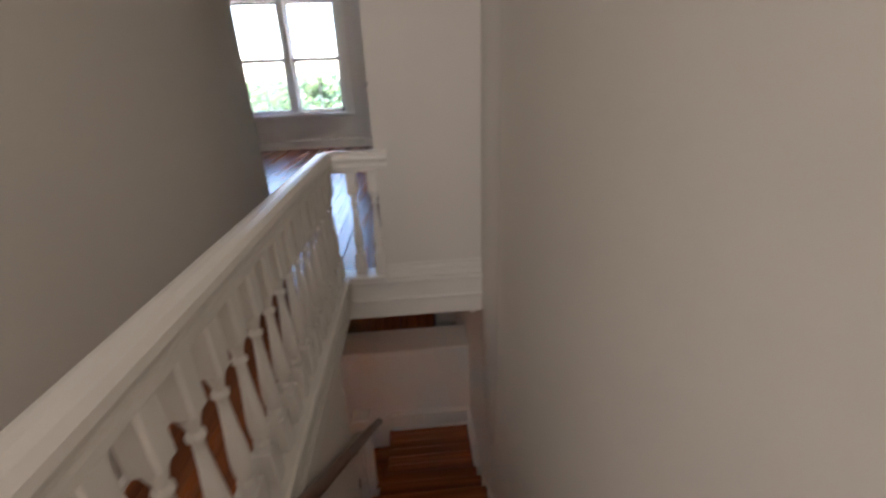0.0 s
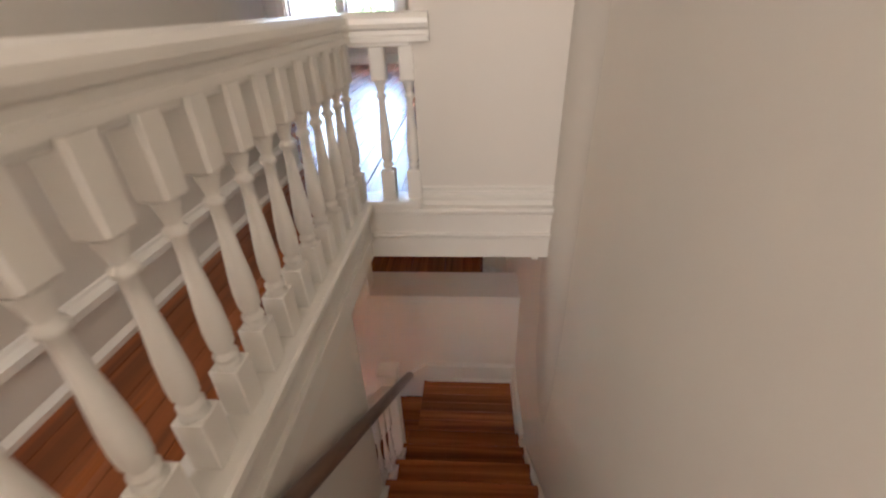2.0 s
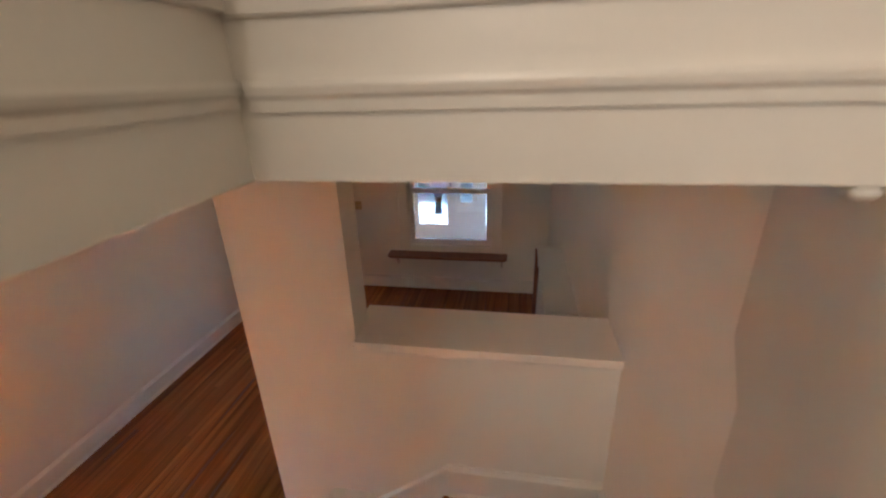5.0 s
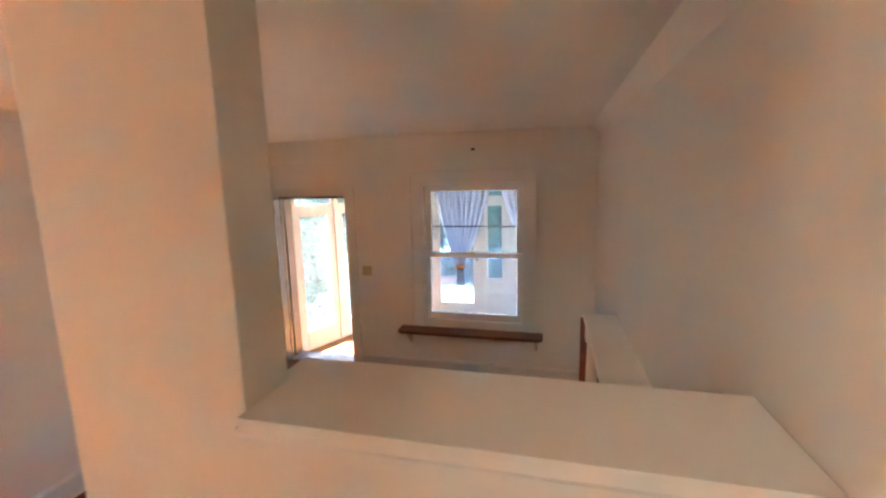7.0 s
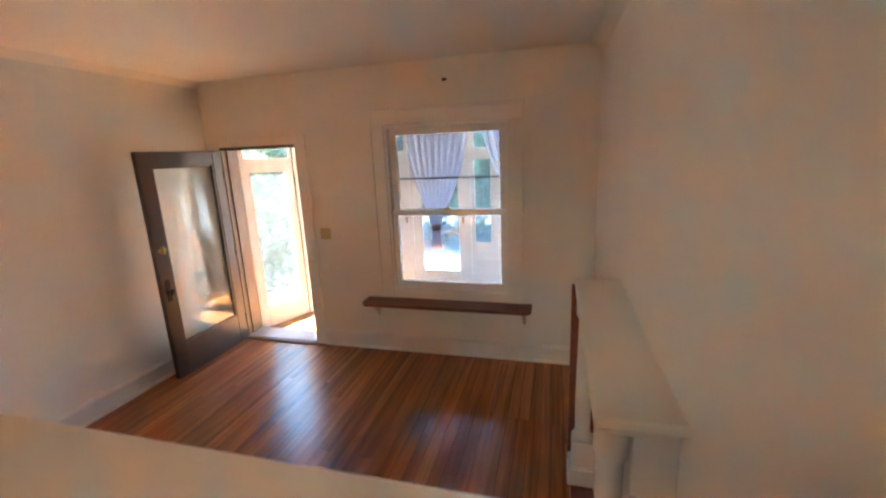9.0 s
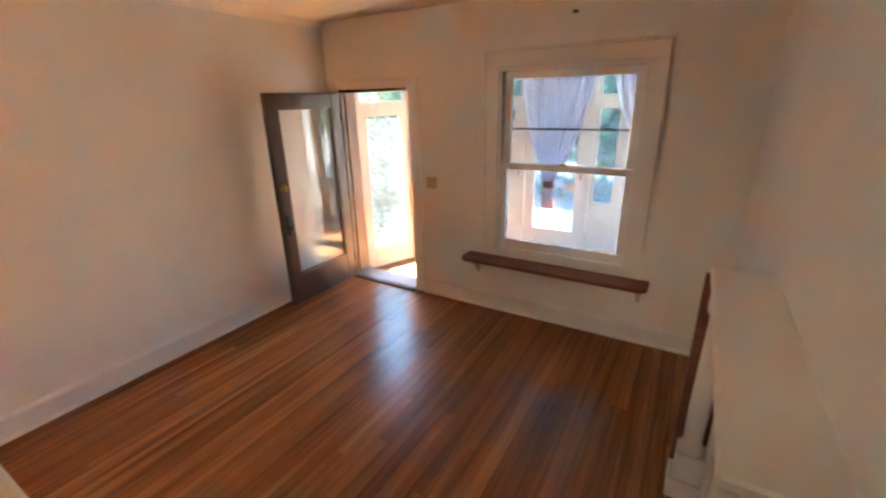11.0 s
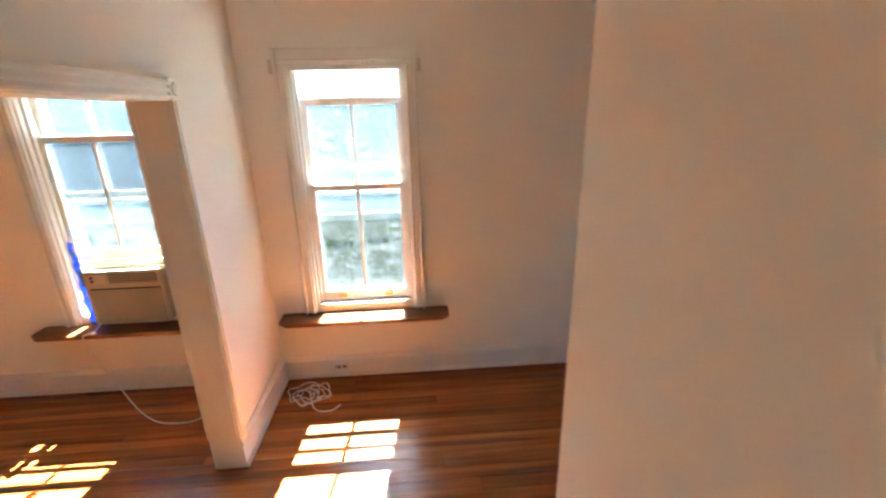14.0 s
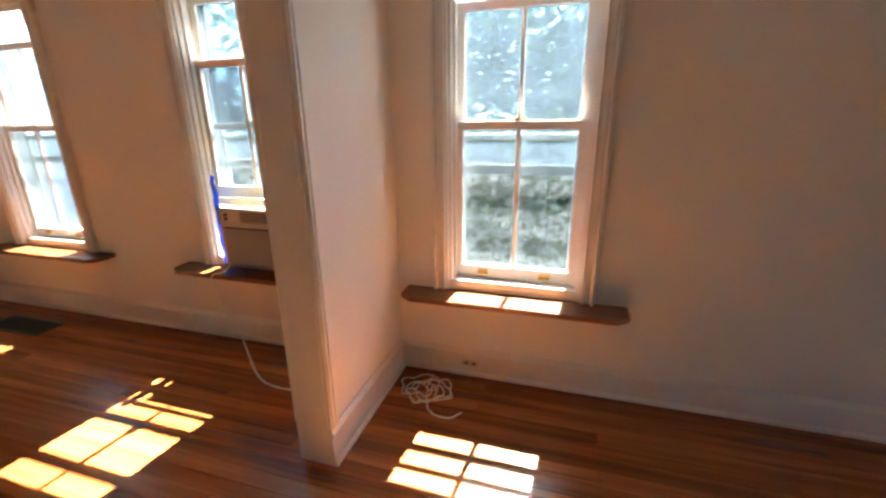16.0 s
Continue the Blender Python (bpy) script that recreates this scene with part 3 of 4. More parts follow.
part("rail", tube([(-0.755, hy0 + 0.03, hz0 - 0.03), (-0.755, hy0, hz0)] + [(-0.755, hy0 - k * 0.25, hz0 + k * 0.25 * hs) for k in range(1, 10)], 0.025, 12), RAILW, wood_rail)
for k in (0.75, 1.6, 2.1):
    part("bracket", tube([(STAIRX, hy0 - k, hz0 + k * hs - 0.07), (-0.77, hy0 - k, hz0 + k * hs - 0.06), (-0.755, hy0 - k, hz0 + k * hs - 0.02)], 0.008, 8), DARKM, wood_rail, "dark metal bracket")

# ---------------------------------------------------------------- half wall ledge
ledge = structure("trim_ledge", boxes((-1.175, -0.002, 0.166, 0.30, LEDGE - 0.035, LEDGE), (PILLAR[1] + 0.001, -0.002, -0.03, 0.166, LEDGE - 0.035, LEDGE)), PAINT, "wide cream painted ledge on the half wall", "ledge")
moulding("trim_ledge_bead", "x", PILLAR[1] - 0.02, -0.002, -0.001, -1, LEDGE - 0.036, 0.04, 0.018, "cream bead under the ledge")

# ---------------------------------------------------------------- windows
def sash(parent, name, along, a0, a1, face, z0, z1, thick, rail, stile, mat=SASH, mull=0, mwidth=0.022, label="", pane=DUSTY_DIM):
    """Glazed sash in the plane across 'face', between a0 and a1, with mull upright bars; one mesh a piece."""
    holder = new(name)
    holder.parent = parent
    if label:
        tagged(holder, label=label)

    def b(p0, p1, q0, q1, f0, f1):
        return (p0, p1, f0, f1, q0, q1) if along == "x" else (f0, f1, p0, p1, q0, q1)

    f0, f1 = face, face + thick
    part("rail", boxes(b(a0, a1, z0, z0 + rail, f0, f1), bevel=0.003), mat, holder)
    part("rail", boxes(b(a0, a1, z1 - stile, z1, f0, f1), bevel=0.003), mat, holder)
    part("stile", boxes(b(a0, a0 + stile, z0 + rail, z1 - stile, f0 + 0.001, f1 - 0.001), bevel=0.003), mat, holder)
    part("stile", boxes(b(a1 - stile, a1, z0 + rail, z1 - stile, f0 + 0.001, f1 - 0.001), bevel=0.003), mat, holder)
    w = (a1 - a0 - 2 * stile) / (mull + 1)
    for i in range(mull):
        c = a0 + stile + (i + 1) * w
        part("muntin", boxes(b(c - mwidth / 2, c + mwidth / 2, z0 + rail, z1 - stile, f0 + 0.004, f1 - 0.004), bevel=0.003), mat, holder)
    for i in range(mull + 1):
        p = part("pane", boxes(b(a0 + stile + i * w - 0.002, a0 + stile + (i + 1) * w + 0.002, z0 + rail - 0.002, z1 - stile + 0.002, (f0 + f1) / 2 - 0.002, (f0 + f1) / 2 + 0.002)), pane, holder, "glass pane")
        p.visible_shadow = False
    return holder


def side_window(name, yc, raised=False, label=""):
    """A tall sash window in the outside wall on the left: frame, two sashes, storm sash, moulded casing."""
    w = thing(name, label, "window", kind="structure")
    h = 0.365
    z0, z1 = 0.56, 2.22
    x = XL - 0.13
    part("jamb", boxes((XL - 0.21, XL + 0.002, yc - h + 0.001, yc - h + 0.028, z0, z1)), SASH, w)
    part("jamb", boxes((XL - 0.21, XL + 0.002, yc + h - 0.028, yc + h - 0.001, z0, z1)), SASH, w)
    part("head_jamb", boxes((XL - 0.21, XL + 0.002, yc - h, yc + h, z1 - 0.03, z1 - 0.001)), SASH, w)
    part("sill", boxes((XL - 0.26, XL + 0.002, yc - h, yc + h, z0 + 0.001, z0 + 0.045), bevel=0.004), SASH, w)
    part("stop", boxes((XL - 0.055, XL - 0.03, yc - h + 0.028, yc - h + 0.045, z0 + 0.045, z1 - 0.03)), SASH, w)
    part("stop", boxes((XL - 0.055, XL - 0.03, yc + h - 0.045, yc + h - 0.028, z0 + 0.045, z1 - 0.03)), SASH, w)
    meet = 1.45
    lift = 0.40 if raised else 0.0
    a0, a1 = yc - h + 0.030, yc + h - 0.030
    if raised:
        sash(w, "lower_sash", "y", a0, a1, XL - 0.095, z0 + 0.045 + lift, 1.835, 0.035, 0.075, 0.045, mull=1, pane=SIDEG)
    else:
        sash(w, "lower_sash", "y", a0, a1, XL - 0.095, z0 + 0.045, meet + 0.02, 0.035, 0.075, 0.045, mull=1, pane=SIDEG)
        for s in (-0.17, 0.17):
            lift_ = new("sash_lift")
            lift_.parent = w
            part("finger_lift", boxes((XL - 0.062, XL - 0.045, yc + s - 0.028, yc + s + 0.028, z0 + 0.068, z0 + 0.078), (XL - 0.062, XL - 0.058, yc + s - 0.028, yc + s + 0.028, z0 + 0.078, z0 + 0.10), bevel=0.002), BRASS, lift_, "brass finger lift")
    top = 2.03 if not raised else z1 - 0.035
    sash(w, "upper_sash", "y", a0, a1, XL - 0.135, meet - 0.02, top, 0.035, 0.04, 0.045, mull=1, pane=SIDEG)
    part("sash_lock", boxes((XL - 0.10, XL - 0.075, yc - 0.03, yc + 0.03, meet + 0.02, meet + 0.035), bevel=0.004), BRASS, w)
    # storm window outside: clear below, clouded above
    storm = new("storm_sash")
    storm.parent = w
    for e in (a0, a1 - 0.03):
        part("stile", boxes((XL - 0.20, XL - 0.18, e, e + 0.03, z0 + 0.05, z1 - 0.032)), SASH, storm)
    for q0, q1 in ((z0 + 0.05, z0 + 0.09), (1.183, 1.237), (1.365, 1.40), (z1 - 0.062, z1 - 0.032)):
        part("rail", boxes((XL - 0.199, XL - 0.181, a0 + 0.03, a1 - 0.03, q0, q1), bevel=0.003), SASH, storm)
    for q0, q1, mat in ((z0 + 0.088, 1.185, GLASS), (1.235, 1.367, CLOUDED), (1.398, z1 - 0.06, CLOUDED)):
        p = part("pane", boxes((XL - 0.192, XL - 0.188, a0 + 0.028, a1 - 0.028, q0, q1)), mat, storm, "storm glass pane")
        p.visible_shadow = False
    # casing on the room side
    for s in (-1, 1):
        e = yc + s * (h - 0.012)
        part("casing", boxes((XL, XL + 0.022, e, e + s * 0.06, 0.545, z1 + 0.0), bevel=0.003), TRIM, w)
        part("backband", boxes((XL + 0.0, XL + 0.045, e + s * 0.06, e + s * 0.083, 0.545, z1 + 0.09), bevel=0.005), TRIM, w)
        part("bead", boxes((XL + 0.022, XL + 0.034, e + s * 0.012, e + s * 0.03, 0.545, z1 + 0.0), bevel=0.004), TRIM, w)
    part("head_casing", boxes((XL, XL + 0.024, yc - h - 0.047, yc + h + 0.047, z1 + 0.001, z1 + 0.09), bevel=0.003), TRIM, w)
    part("head_bead", boxes((XL + 0.024, XL + 0.036, yc - h - 0.045, yc + h + 0.045, z1 + 0.012, z1 + 0.03), bevel=0.004), TRIM, w)
    for s in (-1, 1):
        part("shade_bracket", boxes((XL + 0.001, XL + 0.03, yc + s * (h + 0.085) - 0.012, yc + s * (h + 0.085) + 0.012, z1 - 0.05, z1 + 0.03), bevel=0.003), PLASTIC, w, "small shade bracket")
    return w


def window_shelf(yc, label, group="side window shelves"):
    s = thing("window_shelf", label, "shelf", group)
    x0, x1 = XL + 0.001, XL + 0.18
    e = 0.603
    pts = [(x0, yc - e), (x1 - 0.05, yc - e), (x1, yc - e + 0.06), (x1, yc + e - 0.06), (x1 - 0.05, yc + e), (x0, yc + e)]
    b = prism(pts, "z", 0.516, 0.544)
    bmesh.ops.bevel(b, geom=list(b.edges), offset=0.004, segments=2, affect="EDGES")
    part("board", b, SHELFW, s)
    return s


side_window("window_1", WIN_Y["b"], label="tall white sash window with storm sash, sunlit")
side_window("window_2", WIN_Y["c"], True, "white sash window raised over an air conditioner")
side_window("window_3", WIN_Y["d"], label="tall white sash window in the far room")
window_shelf(WIN_Y["b"], "brown stained wooden shelf under the window, sunlit")
window_shelf(WIN_Y["c"], "brown stained wooden shelf under the air conditioner")
window_shelf(WIN_Y["d"], "brown stained wooden shelf under the far window")

# front window of the living room
win = thing("window_4", "white sash window facing the enclosed porch", "window", kind="structure")
ax0, ax1, az0, az1 = -1.86, -0.72, 0.62, 2.20
part("jamb", boxes((ax0 + 0.001, ax0 + 0.03, FRONT - 0.002, FRONT + 0.21, az0, az1)), SASH, win)
part("jamb", boxes((ax1 - 0.03, ax1 - 0.001, FRONT - 0.002, FRONT + 0.21, az0, az1)), SASH, win)
part("head_jamb", boxes((ax0, ax1, FRONT - 0.002, FRONT + 0.21, az1 - 0.03, az1 - 0.001)), SASH, win)
part("sill", boxes((ax0, ax1, FRONT - 0.002, FRONT + 0.24, az0 + 0.001, az0 + 0.03)), SASH, win)
sash(win, "lower_sash", "x", ax0 + 0.031, ax1 - 0.031, FRONT + 0.03, az0 + 0.03, 1.425, 0.035, 0.08, 0.05)
sash(win, "upper_sash", "x", ax0 + 0.031, ax1 - 0.031, FRONT + 0.07, 1.385, az1 - 0.031, 0.035, 0.04, 0.06)
part("storm_bar", boxes((ax0 + 0.03, ax1 - 0.03, FRONT + 0.15, FRONT + 0.165, 1.70, 1.718)), DARKM, win, "dark storm sash bar")
part("sash_lock", boxes((-1.32, -1.26, FRONT + 0.02, FRONT + 0.05, 1.425, 1.445), bevel=0.004), BRASS, win)
for s, e in ((-1, ax0 + 0.01), (1, ax1 - 0.01)):
    part("casing", boxes((e, e + s * 0.115, FRONT - 0.022, FRONT, 0.566, az1 + 0.0), bevel=0.003), TRIM, win)
    part("backband", boxes((e + s * 0.115, e + s * 0.13, FRONT - 0.036, FRONT, 0.566, az1 + 0.115), bevel=0.004), TRIM, win)
part("head_casing", boxes((ax0 - 0.105, ax1 + 0.105, FRONT - 0.024, FRONT, az1 + 0.001, az1 + 0.115), bevel=0.003), TRIM, win)
part("head_cap", boxes((ax0 - 0.13, ax1 + 0.13, FRONT - 0.045, FRONT, az1 + 0.115, az1 + 0.135), bevel=0.004), TRIM, win)
shelf = thing("window_shelf", "dark brown wooden shelf on brackets under the front window", "shelf")
b = prism([(-2.13, FRONT - 0.001), (-2.13, FRONT - 0.17), (-2.09, FRONT - 0.215), (-0.56, FRONT - 0.215), (-0.52, FRONT - 0.17), (-0.52, FRONT - 0.001)], "z", 0.53, 0.562)
bmesh.ops.bevel(b, geom=list(b.edges), offset=0.004, segments=2, affect="EDGES")
part("board", b, SHELFA, shelf)
for x in (-2.03, -0.59):
    part("bracket", prism([(FRONT - 0.001, 0.53), (FRONT - 0.15, 0.53), (FRONT - 0.13, 0.50), (FRONT - 0.03, 0.40), (FRONT - 0.001, 0.36)], "x", x - 0.014, x + 0.014), PORCHW, shelf, "small painted bracket")

# window of the upper room
uw = thing("window_5", "white double window of the upper room, bright outside", "window", kind="structure")
part("frame", boxes((-2.86, -2.82, FRONT, FRONT + 0.2, 3.40, 4.95), (-1.36, -1.32, FRONT, FRONT + 0.2, 3.40, 4.95), (-2.14, -2.04, FRONT, FRONT + 0.2, 3.40, 4.95), (-2.82, -1.36, FRONT, FRONT + 0.2, 4.9, 4.95)), SASH, uw)
part("sill", boxes((-2.96, -1.22, FRONT - 0.05, FRONT + 0.2, 3.36, 3.40), bevel=0.006), TRIM, uw)
for a0, a1 in ((-2.82, -2.14), (-2.04, -1.36)):
    sash(uw, "lower_sash", "x", a0, a1, FRONT + 0.05, 3.40, 4.16, 0.03, 0.06, 0.04, mull=1, pane=GLASS)
    sash(uw, "upper_sash", "x", a0, a1, FRONT + 0.09, 4.14, 4.9, 0.03, 0.04, 0.04, mull=1, pane=GLASS)
for s, e in ((-1, -2.85), (1, -1.33)):
    part("casing", boxes((e, e + s * 0.1, FRONT - 0.02, FRONT, 3.40, 4.96), bevel=0.003), TRIM, uw)
part("head_casing", boxes((-2.95, -1.23, FRONT - 0.021, FRONT, 4.96, 5.06), bevel=0.003), TRIM, uw)
part("latch", boxes((-1.40, -1.36, FRONT + 0.0, FRONT + 0.04, 3.42, 3.48), bevel=0.004), DARKM, uw, "small dark latch")

# upper room's open door and doorway trim
udoor = thing("door_2", "open white panelled door of the upper room", "door", kind="structure")
ux = -0.655
part("leaf", boxes((ux, ux + 0.035, -0.06, 0.66, UPPER + 0.012, UPPER + 2.02), bevel=0.003), TRIM, udoor)
for (a0, a1) in ((0.03, 0.26), (0.34, 0.57)):
    for (q0, q1) in ((0.25, 0.85), (1.05, 1.9)):
        part("panel", boxes((ux - 0.006, ux, a0, a1, UPPER + q0, UPPER + q1), bevel=0.005), TRIM, udoor)
part("knob", lathe(bmesh.new(), 0, 0, [(0, .008), (.03, .008), (.035, .024), (.055, .026), (.065, .015)], 12), DARKM, udoor, "dark door knob").matrix_local = pose(ux, 0.60, UPPER + 0.95, 0, -90, 0)
structure("trim_doorway_upper", boxes((-1.499, -1.465, -0.22, -0.06, UPPER, UPPER + 2.05), (-0.635, -0.601, -0.22, -0.06, UPPER, UPPER + 2.05), (-1.465, -0.635, -0.219, -0.061, UPPER + 2.02, UPPER + 2.049)), TRIM, "white frame of the upper doorway", "trim")

# ---------------------------------------------------------------- front door
DX0, DX1 = -3.68, -2.76
frame_ = thing("door_frame", "brown wooden jambs and white casing round the front doorway", "door frame", kind="structure")
part("jamb", boxes((DX0 + 0.001, DX0 + 0.035, FRONT - 0.002, FRONT + 0.22, 0.0, 2.079)), JAMBW, frame_)
part("jamb", boxes((DX1 - 0.03, DX1 - 0.001, FRONT - 0.002, FRONT + 0.22, 0.0, 2.079)), TRIM, frame_, "white painted jamb")
part("stop", boxes((DX0 + 0.035, DX0 + 0.05, FRONT + 0.05, FRONT + 0.10, 0.0, 2.05)), JAMBW, frame_)
part("head_jamb", boxes((DX0 + 0.035, DX1 - 0.03, FRONT - 0.002, FRONT + 0.22, 2.05, 2.079)), DOORW, frame_)
part("threshold", boxes((DX0 + 0.03, DX1 - 0.03, FRONT - 0.03, FRONT + 0.22, 0.0, 0.03), bevel=0.006), THRESH, frame_, "pale worn threshold")
part("threshold_edge", boxes((DX0 + 0.0, DX1 - 0.0, FRONT - 0.06, FRONT - 0.032, 0.0, 0.022), bevel=0.004), JAMBW, frame_)
part("casing", boxes((DX1 - 0.012, DX1 + 0.095, FRONT - 0.018, FRONT, 0.0, 2.17), bevel=0.003), PAINT, frame_)
part("casing", boxes((DX0 - 0.09, DX0 + 0.012, FRONT - 0.018, FRONT, 0.0, 2.17), bevel=0.003), PAINT, frame_)
part("head_casing", boxes((DX0 + 0.013, DX1 - 0.013, FRONT - 0.018, FRONT, 2.078, 2.17), bevel=0.003), PAINT, frame_)

door = thing("door_1", "open dark brown front door with full glass panel", "door", kind="structure")
W, H, T = 0.92, 2.037, 0.045


def leaf(*d, mat=DOORW, name="rail", label="", bevel=0.004):
    return part(name, boxes(d, bevel=bevel), mat, door, label)


leaf(0.0, 0.115, -T / 2, T / 2, 0.0, H, name="hinge_stile")
leaf(W - 0.125, W, -T / 2, T / 2, 0.0, H, name="lock_stile")
leaf(0.115, W - 0.125, -T / 2 + 0.001, T / 2 - 0.001, H - 0.125, H, name="top_rail")
leaf(0.115, W - 0.125, -T / 2 + 0.001, T / 2 - 0.001, 0.0, 0.30, name="bottom_rail")
for d in ((0.115, 0.135, 0.30, H - 0.125), (W - 0.145, W - 0.125, 0.30, H - 0.125), (0.135, W - 0.145, 0.30, 0.32), (0.135, W - 0.145, H - 0.145, H - 0.125)):
    leaf(d[0], d[1], -0.016, 0.016, d[2], d[3], name="glazing_bead", bevel=0.003)
p = leaf(0.13, W - 0.14, -0.003, 0.003, 0.315, H - 0.14, mat=GLASS, name="pane", label="clear door glass", bevel=0)
p.visible_shadow = False
part("knob", lathe(bmesh.new(), 0, 0, [(0, .03), (.006, .03), (.008, .011), (.03, .011), (.036, .026), (.05, .029), (.06, .018)], 14), DARKM, door, "black door knob").matrix_local = pose(W - 0.06, T / 2, 0.83, -90, 0, 0)
part("escutcheon", boxes((W - 0.085, W - 0.035, T / 2, T / 2 + 0.005, 0.74, 0.94), bevel=0.003), DARKM, door, "black lock plate")
part("latch", boxes((W - 0.10, W - 0.03, T / 2, T / 2 + 0.02, 1.19, 1.215), (W - 0.075, W - 0.055, T / 2, T / 2 + 0.035, 1.17, 1.235), bevel=0.003), BRASS, door, "brass turn latch")
for z in (0.25, 1.0, 1.8):
    part("hinge", boxes((-0.006, 0.012, -T / 2 - 0.004, T / 2 + 0.004, z - 0.045, z + 0.045)), DARKM, door)
door.matrix_world = pose(DX0 + 0.03, FRONT - 0.035, 0.012, 0, 0, -90)

plate = thing("switch_plate", "ivory double switch plate on the wall", "light switch")
part("plate", boxes((-2.605, -2.49, FRONT - 0.006, FRONT, 1.14, 1.255), bevel=0.003), PLATE, plate)
for x in (-2.572, -2.523):
    part("toggle", boxes((x - 0.005, x + 0.005, FRONT - 0.016, FRONT - 0.006, 1.188, 1.208), bevel=0.002), PLASTIC, plate)
hook = thing("wall_hook", "small dark hook high on the front wall", "hook")
part("base", boxes((-1.285, -1.245, FRONT - 0.01, FRONT, 2.535, 2.555), bevel=0.002), DARKM, hook)
part("prong", tube([(-1.265, FRONT - 0.01, 2.545), (-1.265, FRONT - 0.035, 2.54), (-1.265, FRONT - 0.04, 2.555)], 0.004, 6), DARKM, hook)


def outlet(x, y, z, axis):
    o = thing("wall_outlet", "small ivory outlet in the baseboard", "outlet", "baseboard outlets")
    if axis == "y":
        part("plate", boxes((x, x + 0.008, y - 0.05, y + 0.05, z - 0.02, z + 0.02), bevel=0.003), PLASTIC, o)
        for s in (-0.022, 0.022):
            part("socket", boxes((x + 0.008, x + 0.0105, y + s - 0.011, y + s + 0.011, z - 0.009, z + 0.009), bevel=0.002), JAMBW, o)
    return o


outlet(XL + 0.019, -0.905, 0.085, "y")
outlet(XL + 0.019, -1.9, 0.085, "y")
outlet(HALLX + 0.019, -2.25, UPPER + 0.07, "y")

# ---------------------------------------------------------------- cased opening
cs = thing("opening_casing", "white fluted casing with corner blocks round the wide opening", "casing", kind="structure")
for f, s in ((PART[1], 1), (PART[0], -1)):
    part("head", boxes((OPEN_X + 0.0, -1.05, f, f + s * 0.02, 2.0, 2.085), bevel=0.003), TRIM, cs)
    for z in (2.014, 2.042, 2.07):
        part("reed", boxes((OPEN_X + 0.0, -1.05, f + s * 0.02, f + s * 0.032, z - 0.009, z + 0.009), bevel=0.004), TRIM, cs)
    part("side", boxes((OPEN_X - 0.05, OPEN_X, f, f + s * 0.02, 0.0, 2.0), bevel=0.003), TRIM, cs)
    for x in (0.012, 0.036):
        part("reed", boxes((OPEN_X - x - 0.009, OPEN_X - x + 0.009, f + s * 0.02, f + s * 0.030, 0.2, 2.0), bevel=0.004), TRIM, cs)
    part("corner_block", boxes((OPEN_X - 0.075, OPEN_X - 0.001, f, f + s * 0.032, 2.0, 2.095), bevel=0.004), TRIM, cs)
    part("rosette", lathe(bmesh.new(), 0, 0, [(0, .030), (.006, .028), (.008, .021), (.004, .017), (.008, .011), (.012, .005)], 16), TRIM, cs).matrix_local = pose(OPEN_X - 0.038, f + s * 0.032, 2.048, -90 * s, 0, 0)

# ---------------------------------------------------------------- fireplace mantel
MY0, MY1, MZ = 1.07, 2.31, 1.25
mant = thing("fireplace_mantel", "cream painted wooden mantel with columns and deep shelf", "fireplace")
part("shelf", boxes((-0.225, 0.012, MY0, MY1, MZ - 0.035, MZ), bevel=0.008), PAINT, mant)
part("bed_mould", boxes((-0.19, -0.001, MY0 + 0.03, MY1 - 0.03, MZ - 0.075, MZ - 0.035), bevel=0.012), TRIM, mant)
part("frieze", boxes((-0.12, -0.001, MY0 + 0.05, MY1 - 0.05, 0.98, MZ - 0.075), bevel=0.004), TRIM, mant)
part("surround", boxes((-0.10, -0.001, MY0 + 0.06, MY0 + 0.30, 0.0, 0.98), (-0.10, -0.001, MY1 - 0.30, MY1 - 0.06, 0.0, 0.98), (-0.10, -0.001, MY0 + 0.30, MY1 - 0.30, 0.78, 0.98)), TRIM, mant)
part("firebox", boxes((-0.04, -0.002, MY0 + 0.30, MY1 - 0.30, 0.0, 0.78)), SOOT, mant, "dark firebox")
for y in (MY0 + 0.10, MY1 - 0.10):
    part("plinth", boxes((-0.24, -0.10, y - 0.075, y + 0.075, 0.085, 0.195), bevel=0.006), TRIM, mant)
    part("plinth", boxes((-0.22, -0.10, y - 0.06, y + 0.06, 0.195, 0.35), bevel=0.006), TRIM, mant)
    part("column", lathe(bmesh.new(), -0.165, y, [(.35, .05), (.37, .055), (.39, .045), (.41, .040), (.6, .043), (1.02, .036), (1.06, .036), (1.08, .048), (1.10, .05), (1.175, .05)], 16), TRIM, mant)
part("hearth", boxes((-0.225, -0.101, MY0 + 0.02, MY1 - 0.02, 0.0, 0.085), bevel=0.004), SHELFA, mant, "low brown hearth kerb")
for y in (1.45, 1.85):
    part("panel", boxes((-0.128, -0.12, y - 0.17, y + 0.17, 1.03, 1.13), bevel=0.005), TRIM, mant)
board = thing("wood_board", "dark brown wooden board standing against the wall", "board")
part("panel", boxes((-0.235, -0.002, 2.375, 2.40, 0.0, 1.19), bevel=0.003), SHELFA, board)

